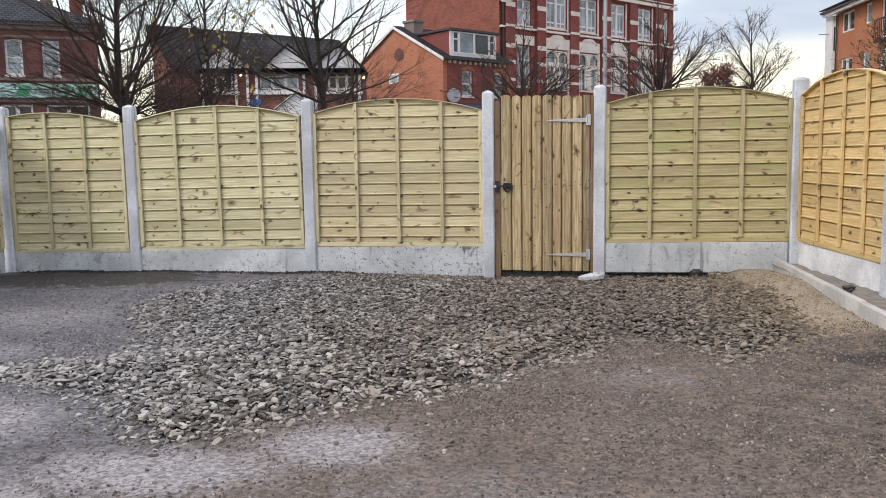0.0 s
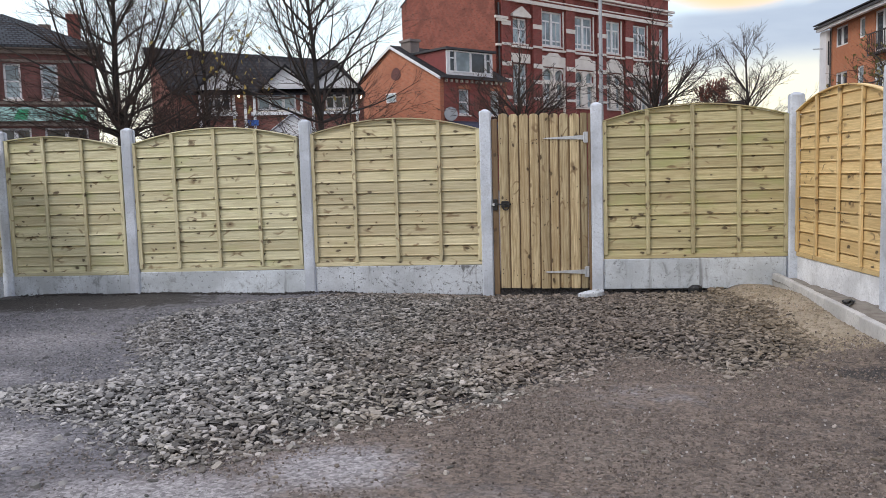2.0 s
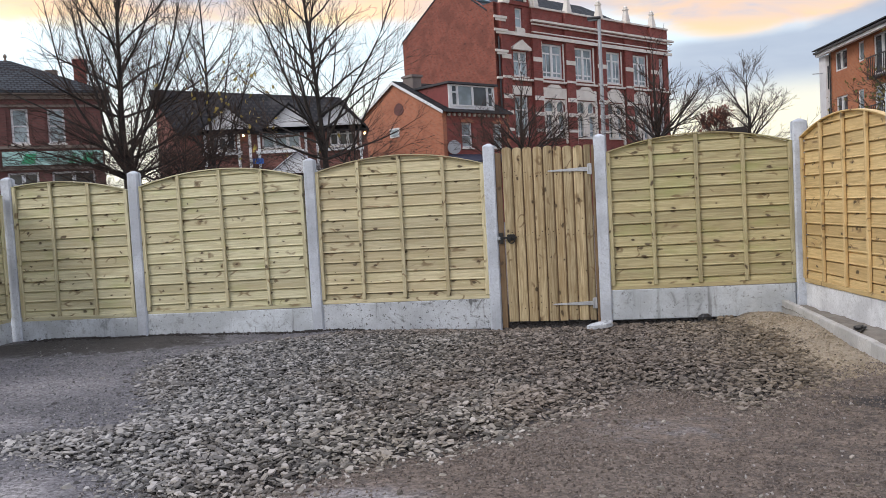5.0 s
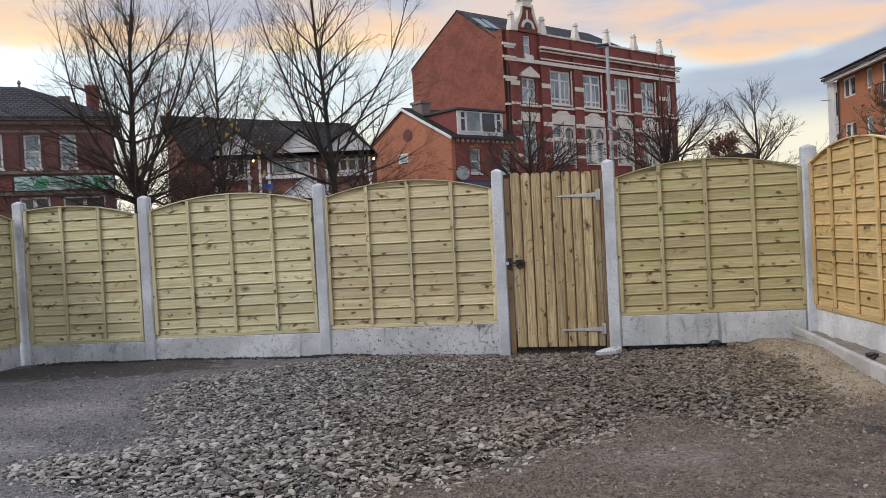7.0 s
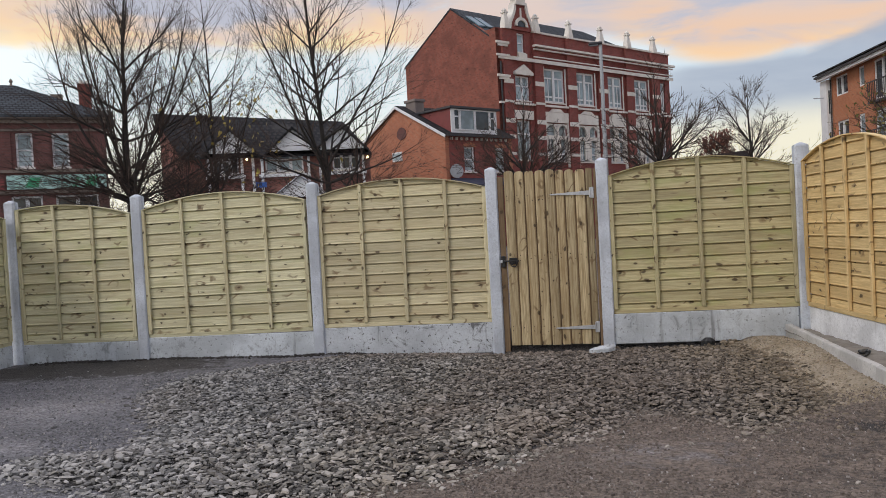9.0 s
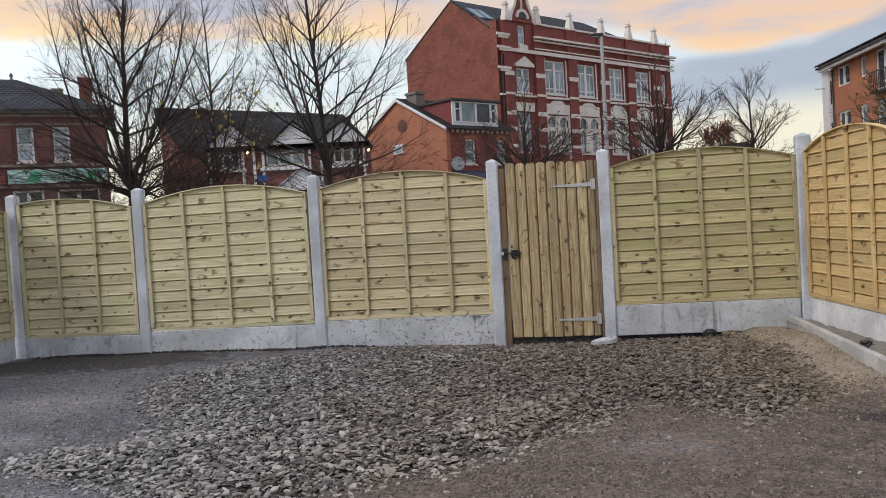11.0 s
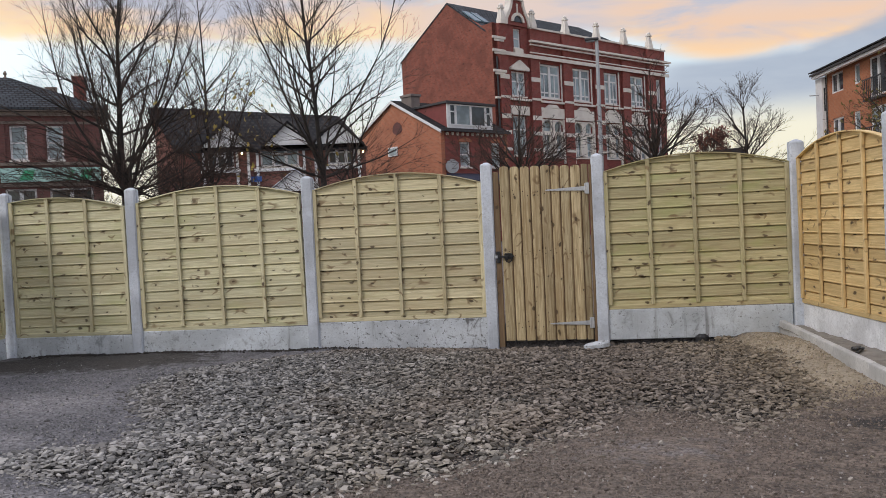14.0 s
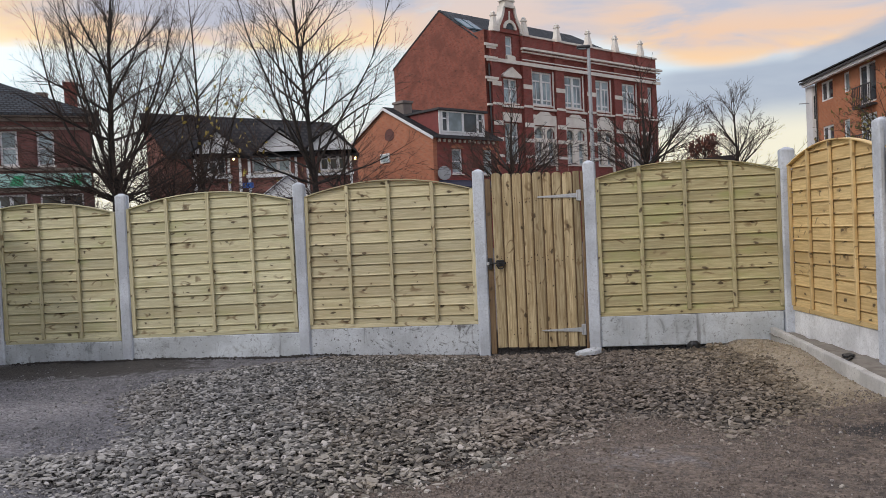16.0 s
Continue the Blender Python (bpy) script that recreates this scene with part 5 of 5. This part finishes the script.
def bare_tree(label, x, y, height, trunk, reach, seed, fork, limbs, steep=(15, 62), leaders=3, leaf_box=None, twig=0.0047, leaf=LEAF, leaf_share=0.25, density=1.0, leaf_size=1.0, lead=(50, 74), sweep=1.0):
    """A leafless tree: a bole that breaks into upswept leaders, limbs set round it, and forking shoots of three orders on all of them."""
    rnd = random.Random(seed)
    root = thing("bare_tree", label, "tree", pose(x, y, -0.03), "street trees")
    tips, twigs = [], Mesh()

    def shoot(p, d, length, r, piece, lift, wander):
        n = max(3, int(length / piece))
        pts, rad = [p.copy()], [r]
        for k in range(n):
            d = (d + Vector((rnd.uniform(-1, 1), rnd.uniform(-1, 1), rnd.uniform(-0.7, 0.7))) * wander + Vector((0, 0, lift))).normalized()
            p = p + d * (length / n)
            pts.append(p)
            rad.append(max(twig * 0.6, r * (1 - (k + 1) / n) ** 0.8))
        return pts, rad

    def clothe(pts, rad, length, level, first=0.15):
        """Side shoots along a branch, long and narrow-angled, each forking again."""
        count = int((3 + length * (3.1, 2.8, 1.7)[level - 1]) * density + rnd.random())
        for _ in range(count):
            f = rnd.uniform(first, 0.97) ** 0.85
            k = min(int(f * (len(pts) - 1)), len(pts) - 2)
            p = pts[k].lerp(pts[k + 1], f * (len(pts) - 1) - k)
            d = (pts[k + 1] - pts[k]).normalized()
            off = Vector((rnd.uniform(-1, 1), rnd.uniform(-1, 1), rnd.uniform(-0.6, 0.7)))
            off = (off - d * off.dot(d)).normalized()
            d2 = (d * rnd.uniform(0.8, 1.4) + off * rnd.uniform(0.5, 0.95)).normalized()
            l2 = max(0.3, min(length, 5.0) * rnd.uniform(0.26, 0.68) * (1.15 - 0.7 * f))
            q, s = shoot(p, d2, l2, max(twig, min(rad[k] * 0.55, (0.022, 0.011, 0.008)[level - 1])), 0.3, 0.05 * sweep, 0.085)
            tube(twigs, q, s, 3)
            tips.extend((q[-1], q[len(q) // 2]))
            if level < 2 or (level == 2 and l2 > 0.75):
                clothe(q, s, l2, level + 1)

    bole = Mesh()
    pts, rad = shoot(Vector((0, 0, 0)), Vector((rnd.uniform(-0.02, 0.02), rnd.uniform(-0.02, 0.02), 1)), height, trunk, 0.5, 0.02, 0.03)
    rad = [max(twig, trunk * (1.3 if k == 0 else 1.0) * (1 - 0.25 * min(1, p.z / fork)) * (1 if p.z < fork else 0.8 * max(0.02, 1 - (p.z - fork) / (height - fork)) ** 0.9)) for k, p in enumerate(pts)]
    tube(bole, pts, rad, 10)
    part("trunk", fast_data(bole, "trunk", BARK), BARK, root)
    top = [k for k, p in enumerate(pts) if p.z > fork + 0.3 * (height - fork)]
    clothe([pts[k] for k in top], [rad[k] for k in top], height * 0.45, 1, 0.02)
    spots = []
    for k in range(leaders):
        az = math.tau * k / max(leaders, 1) + rnd.uniform(-0.4, 0.4) + seed
        up = rnd.uniform(*lead)
        spots.append((fork * rnd.uniform(0.85, 1.35), az, radians(up), (height - fork) * rnd.uniform(0.72, 0.92) * (0.7 + 0.3 * up / 75), 0.32, 0.045 * sweep))
    for k in range(limbs):
        f = (k + rnd.uniform(0, 0.8)) / limbs
        spots.append((fork * 0.88 + (height * 0.72 - fork) * f ** 1.2, k * 2.399 + seed + rnd.uniform(-0.4, 0.4), radians(steep[0] + (steep[1] - steep[0]) * f ** 0.6 + rnd.uniform(-8, 8)), reach * (1.15 - 0.6 * f) * rnd.uniform(0.75, 1.15), 0.28, (0.006 + 0.045 * f) * sweep))
    for z, az, up, length, share, lift in spots:
        i = min(max(int(z / height * (len(pts) - 1)), 1), len(pts) - 2)
        d = Vector((math.cos(az) * math.cos(up), math.sin(az) * math.cos(up), math.sin(up)))
        q, s = shoot(pts[i], d, length, min(rad[i] * 0.7, max(trunk * share, 0.034)), 0.4, lift, 0.08)
        limb = Mesh()
        tube(limb, q, s, 6)
        part("limb", fast_data(limb, "limb", BARK), BARK, root)
        clothe(q, s, length, 1)
    tagged(part("twigs", fast_data(twigs, "twigs", TWIG), TWIG, root), kind="stuff")
    if leaf_box:
        leaves = Mesh()
        for p in tips:
            if all(leaf_box[k] <= p[k] <= leaf_box[k + 3] for k in range(3)) and rnd.random() < leaf_share:
                s = rnd.uniform(0.05, 0.1) * leaf_size
                e = Euler((rnd.uniform(0, 6), rnd.uniform(0, 6), rnd.uniform(0, 6))).to_matrix()
                leaves.face(*[tuple(p + e @ Vector(c) * s) for c in ((-1, 0, 0), (-0.3, -0.55, 0.12), (0.5, -0.4, 0.05), (1, 0, 0), (0.4, 0.45, 0.08), (-0.4, 0.5, 0.1))])
        tagged(part("leaves", fast_data(leaves, "leaves", leaf), leaf, root, "last clinging leaves"), kind="stuff")
    return root


bare_tree("large bare street tree with a dense upswept crown", -14.42, 20.0, 12.6, 0.2, 5.6, 3, 2.9, 24, (-8, 44), 9, leaf_box=(2.4, -5, 4.6, 6, 5, 7.4), leaf_share=0.05, density=0.78, twig=0.0046, lead=(48, 76), sweep=0.8)
bare_tree("bare street tree with fine upright twigs", -13.2, 24.5, 12.2, 0.13, 3.8, 11, 3.0, 16, (0, 58), 6, density=0.7, twig=0.005, lead=(55, 76), sweep=0.8)
bare_tree("bare upright street tree with a few yellow leaves", -6.98, 20.0, 12.4, 0.16, 4.6, 7, 2.9, 24, (-6, 50), 6, leaf_box=(-4.5, -4, 3.2, -1.6, 4, 6.6), leaf_share=0.09, density=0.72, twig=0.0046, lead=(48, 74), sweep=0.75)
bare_tree("bare many-stemmed shrub tangled under a street tree", -14.1, 19.2, 5.4, 0.11, 4.8, 53, 2.2, 26, (-8, 36), 5, density=0.8, twig=0.0085, lead=(25, 60), sweep=0.3)
bare_tree("bare shrub with arching twigs", -12.3, 19.6, 4.9, 0.07, 3.9, 59, 2.2, 24, (-6, 38), 5, density=0.85, twig=0.0085, lead=(25, 60), sweep=0.3)
bare_tree("low bare shrub under a street tree", -6.3, 20.6, 4.8, 0.07, 4.4, 61, 2.3, 18, (-10, 30), 3, density=0.55, twig=0.0078, leaf_box=(-3, -3, 3.4, 0.5, 3, 5), leaf_share=0.05, lead=(20, 55), sweep=0.3)
bare_tree("small bare spreading tree behind the gate", -0.25, 20.0, 5.7, 0.13, 2.7, 21, 2.5, 13, (8, 48), 8, density=1.0, twig=0.0085, lead=(28, 66), sweep=0.2)
bare_tree("small bare spreading street tree", 4.3, 20.0, 6.1, 0.15, 2.6, 29, 2.6, 13, (10, 50), 7, density=1.0, twig=0.0085, lead=(34, 68), sweep=0.2)
bare_tree("distant bare rounded tree", 10.0, 32.0, 7.2, 0.13, 2.7, 35, 3.6, 14, (10, 54), 5, twig=0.0075, density=1.1, lead=(30, 68), sweep=0.2)
bare_tree("thin tree with dull green and yellow leaves", 13.0, 22.0, 6.2, 0.08, 2.5, 41, 3.2, 14, (10, 50), 4, leaf_box=(-3, -3, 3.4, 3, 3, 6.6), leaf=GREEN_LEAF, leaf_share=0.2, density=1.0, leaf_size=0.85, twig=0.008, sweep=0.3)
bare_tree("distant small tree still in russet leaf", 13.6, 58.0, 6.9, 0.12, 1.6, 47, 4.2, 10, (5, 50), 3, leaf_box=(-4, -4, 4, 4, 4, 9), leaf=RED_LEAF, leaf_share=0.9, twig=0.012, density=1.7, leaf_size=1.25, lead=(25, 70))


# ---- loose stone ----
def shards(count, place, sizes, flat, seed, sides=6):
    """Angular flat stones: vertices and faces for count of them."""
    g = np.random.default_rng(seed)
    px, py, pz, tilt = place(g, count)
    n = len(px)
    a = (np.arange(sides) / sides * math.tau)[None, :] + g.uniform(-0.32, 0.32, (n, sides)) + g.uniform(0, 6.28, (n, 1))
    length = g.uniform(*sizes, (n, 1)) * g.choice([0.75, 1.0, 1.0, 1.3], (n, 1))
    wide = length * g.uniform(0.38, 0.74, (n, 1))
    r = g.uniform(0.72, 1.15, (n, sides))
    tall = length * g.uniform(*flat, (n, 1))
    top = np.stack([np.cos(a) * r * length * g.uniform(0.74, 0.95, (n, 1)), np.sin(a) * r * wide * g.uniform(0.74, 0.95, (n, 1)), tall + g.uniform(-0.25, 0.25, (n, sides)) * tall], -1)
    low = np.stack([np.cos(a) * r * length, np.sin(a) * r * wide, -tall + 0 * a], -1)
    v = np.concatenate([low, top], 1)
    yaw, tx, ty = g.uniform(0, math.tau, n), g.normal(0, 1, n) * tilt, g.normal(0, 1, n) * tilt
    x, y, z = v[..., 0], v[..., 1], v[..., 2]
    y, z = y * np.cos(tx)[:, None] - z * np.sin(tx)[:, None], y * np.sin(tx)[:, None] + z * np.cos(tx)[:, None]
    x, z = x * np.cos(ty)[:, None] + z * np.sin(ty)[:, None], -x * np.sin(ty)[:, None] + z * np.cos(ty)[:, None]
    x, y = x * np.cos(yaw)[:, None] - y * np.sin(yaw)[:, None], x * np.sin(yaw)[:, None] + y * np.cos(yaw)[:, None]
    v = np.stack([x, y, z], -1)
    centre = np.stack([px, py, pz], -1)
    faces = [tuple(range(sides, 2 * sides)), tuple(reversed(range(sides)))] + [(k, (k + 1) % sides, sides + (k + 1) % sides, sides + k) for k in range(sides)]
    return v, centre, faces


def joined(name, v, centre, faces, mat):
    n, k = v.shape[0], v.shape[1]
    pts = (v + centre[:, None, :]).reshape(-1, 3)
    d = bpy.data.meshes.new(name)
    d.from_pydata(pts.tolist(), [], [tuple(i * k + q for q in f) for i in range(n) for f in faces])
    d.materials.append(mat)
    return d


def on_pile(g, count):
    x, y = g.uniform(-3.0, 2.7, count * 3), g.uniform(-5.4, -0.05, count * 3)
    d = pile_depth(x, y)
    keep = ((x < 0.03) | (y < -0.1)) & (d > -0.12) & (g.uniform(0, 1, len(d)) < np.clip((d + 0.14) / 0.24, 0, 1))
    x, y, d = x[keep][:count], y[keep][:count], d[keep][:count]
    return x, y, ground_height(x, y) + g.uniform(0.0, 0.034, len(x)) * np.clip(d * 4 + 0.4, 0.2, 1), np.full(len(x), 0.24)


pile = thing("stone_pile", "spread of loose grey-brown slate chippings raked over the yard", "stones")
v, c, f = shards(40000, on_pile, (0.012, 0.031), (0.09, 0.19), 4)
order = np.argsort(np.hypot(c[:, 0] + 0.75, c[:, 1] + 4.6))
v, c = v[order], c[order]
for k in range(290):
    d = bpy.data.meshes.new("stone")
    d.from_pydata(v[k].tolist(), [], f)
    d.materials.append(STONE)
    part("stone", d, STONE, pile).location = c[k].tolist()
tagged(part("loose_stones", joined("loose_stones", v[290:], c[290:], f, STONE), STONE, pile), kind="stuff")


def on_yard(g, count):
    x, y = g.uniform(-4.6, 2.85, count), g.uniform(-6.9, -0.4, count)
    lump = np.sin(x * 3.1 + 1.0) * np.sin(y * 2.7) + np.sin(x * 7.3 - y * 5.1)
    keep = g.uniform(-1.2, 1.6, count) < lump * 0.6 + np.clip(pile_depth(x, y) + 0.7, 0, 0.7)
    keep &= ~((x < -1.6) & (g.uniform(0, 1, count) < 0.65))
    keep &= ~((x < -2.0) & (y > -1.3) & (g.uniform(0, 1, count) < 0.85))
    keep &= ~((x > 2.25) & (y > -2.6) & (g.uniform(0, 1, count) < 0.95))
    keep &= g.uniform(0.1, 1, count) > pale_dust(x, y) * 1.1
    x, y = x[keep], y[keep]
    return x, y, ground_height(x, y) + 0.002, np.full(len(x), 0.3)


v, c, f = shards(160000, on_yard, (0.003, 0.0088), (0.4, 0.8), 9, 4)
tagged(new("loose_grit", joined("loose_grit", v, c, f, GRIT)), "fine crushed grit scattered over trodden earth", "gravel", kind="stuff")


def strays(g, count):
    """Single stones thinning out round the spread."""
    x, y = g.uniform(-4.4, 2.75, count), g.uniform(-6.6, -0.3, count)
    d = pile_depth(x, y)
    keep = (d < 0.02) & (g.uniform(0, 1, count) < 0.03 + 0.8 * np.exp(d * 7.0)) & ~((x < -2.4) & (y > -1.2)) & ~((x > 2.35) & (y > -2.4) & (g.uniform(0, 1, count) < 0.85))
    x, y = x[keep], y[keep]
    return x, y, ground_height(x, y) + 0.003, np.full(len(x), 0.25)


def clumps(g, count):
    """Coarser crushed stone lying in loose drifts over the trodden ground."""
    x, y = g.uniform(-4.4, 2.8, count), g.uniform(-6.9, -1.0, count)
    drift = np.sin(x * 2.3 + 0.6 * y + 0.4) * np.sin(y * 3.1 - x) + 0.7 * np.sin(x * 6.1 + y * 4.3)
    keep = (pile_depth(x, y) < 0.0) & (g.uniform(0, 1, count) < smooth(drift, 0.0, 1.5) * 0.8 + 0.12 + 0.9 * blob(x, y, 0.95, -4.5, 0.5, 0.2)) & ~((x > 2.3) & (y > -2.6)) & (g.uniform(0.05, 0.8, count) > pale_dust(x, y))
    x, y = x[keep], y[keep]
    return x, y, ground_height(x, y) + 0.003, np.full(len(x), 0.4)


v, c, f = shards(60000, clumps, (0.004, 0.0105), (0.35, 0.7), 33, 5)
tagged(new("crushed_stone", joined("crushed_stone", v, c, f, GRIT)), "coarse crushed stone drifted over trodden earth", "gravel", kind="stuff")
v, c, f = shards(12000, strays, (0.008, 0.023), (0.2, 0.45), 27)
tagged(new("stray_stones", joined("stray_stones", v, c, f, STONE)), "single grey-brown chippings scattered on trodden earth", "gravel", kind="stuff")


def on_sand(g, count):
    """Crumbly lumps in the sand banked along the kerb."""
    x, y = g.uniform(2.15, 2.8, count), -np.abs(g.uniform(0.1, 3.0, count))
    keep = g.uniform(0, 1, count) < 0.35 + 0.65 * smooth(np.sin(x * 9.0 + y * 3.0) + np.sin(y * 6.1), -0.5, 1.3)
    x, y = x[keep], y[keep]
    return x, y, ground_height(x, y) + 0.002, np.full(len(x), 0.4)


v, c, f = shards(4200, on_sand, (0.003, 0.0125), (0.3, 0.6), 83)
tagged(new("sand_lumps", joined("sand_lumps", v, c, f, SAND)), "crumbly lumps of damp sand along the kerb", "sand", kind="stuff")


def along_fence(g, count):
    x = g.uniform(-5.2, 0.0, count)
    x = x[g.uniform(0, 1, count) < 0.25 + 0.75 * smooth(np.sin(x * 5.1) + np.sin(x * 12.7 + 1.0), -0.6, 1.2)]
    y = -0.015 - np.abs(g.normal(0, 0.05, len(x)))
    return x, y, ground_height(x, y) + 0.006, np.full(len(x), 0.5)


v, c, f = shards(2600, along_fence, (0.005, 0.017), (0.3, 0.6), 15)
tagged(new("rubble", joined("rubble", v, c, f, SOIL)), "dark crumbs of soil and stone against the gravel boards", "rubble", kind="stuff")


def dark_crumbs(g, count):
    x = np.where(g.uniform(0, 1, count) < 0.35, g.uniform(0.1, 1.1, count), g.uniform(1.15, 2.3, count))
    y = -0.03 - np.abs(g.normal(0, 0.05, count))
    return x, y, ground_height(x, y) + 0.012, np.full(count, 0.6)


v, c, f = shards(900, dark_crumbs, (0.008, 0.042), (0.4, 0.8), 19)
tagged(new("tarry_rubble", joined("tarry_rubble", v, c, f, SOIL)), "black crumbs of tarry soil under gate and gravel board", "rubble", kind="stuff")


def gate_foot(g, count):
    """Larger stones raked up against the gate and the board beside it."""
    x, y = g.uniform(0.12, 2.3, count), -0.05 - np.abs(g.normal(0, 0.12, count))
    return x, y, ground_height(x, y) + g.uniform(0.0, 0.03, count), np.full(count, 0.5)


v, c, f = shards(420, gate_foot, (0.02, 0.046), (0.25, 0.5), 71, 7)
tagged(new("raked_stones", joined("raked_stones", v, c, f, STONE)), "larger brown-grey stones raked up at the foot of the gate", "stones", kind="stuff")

# pale slab by the gate, dark clod by the gravel board, scrap on the soil bed
slab = Mesh()
ring = [(0.16, 0.02), (0.11, 0.07), (0.0, 0.08), (-0.12, 0.05), (-0.17, -0.01), (-0.1, -0.07), (0.05, -0.075), (0.13, -0.04)]
slab.loft([[(x, y, -0.03) for x, y in ring], [(x, y, 0.012) for x, y in ring], [(x * 0.85, y * 0.8, 0.026 + 0.008 * math.sin(9 * x)) for x, y in ring]])
solid("flat_stone", slab, PITTED, "pale flat stone lying at the foot of the gate", "stone", pose(1.02, -0.56, 0.03, 3, -4, 12) @ Matrix.Diagonal((0.8, 0.8, 0.8, 1)))
clod = Mesh()
ring = [(math.cos(a) * (0.07 + 0.02 * math.sin(3 * a)), math.sin(a) * (0.045 + 0.012 * math.cos(2 * a))) for a in [k * math.tau / 10 for k in range(10)]]
clod.loft([[(x, y, -0.02) for x, y in ring], [(x * 0.9, y * 0.95, 0.03) for x, y in ring], [(x * 0.4, y * 0.5, 0.06) for x, y in ring]])
solid("soil_clod", clod, BLACK, "black lump of tarry soil against the gravel board", "clod", pose(2.07, -0.06, -0.03))
scrap = Mesh().box(-0.1, 0.1, -0.035, 0.035, 0, 0.012, 0.004).box(-0.02, 0.13, -0.02, 0.02, 0.012, 0.028, 0.004).box(0.07, 0.12, -0.045, 0.045, 0.002, 0.022, 0.004)
solid("metal_scrap", scrap, BLACK, "small dark scrap lying on the soil bed", "scrap", pose(2.94, -1.66, 0.085, 0, 0, 60))
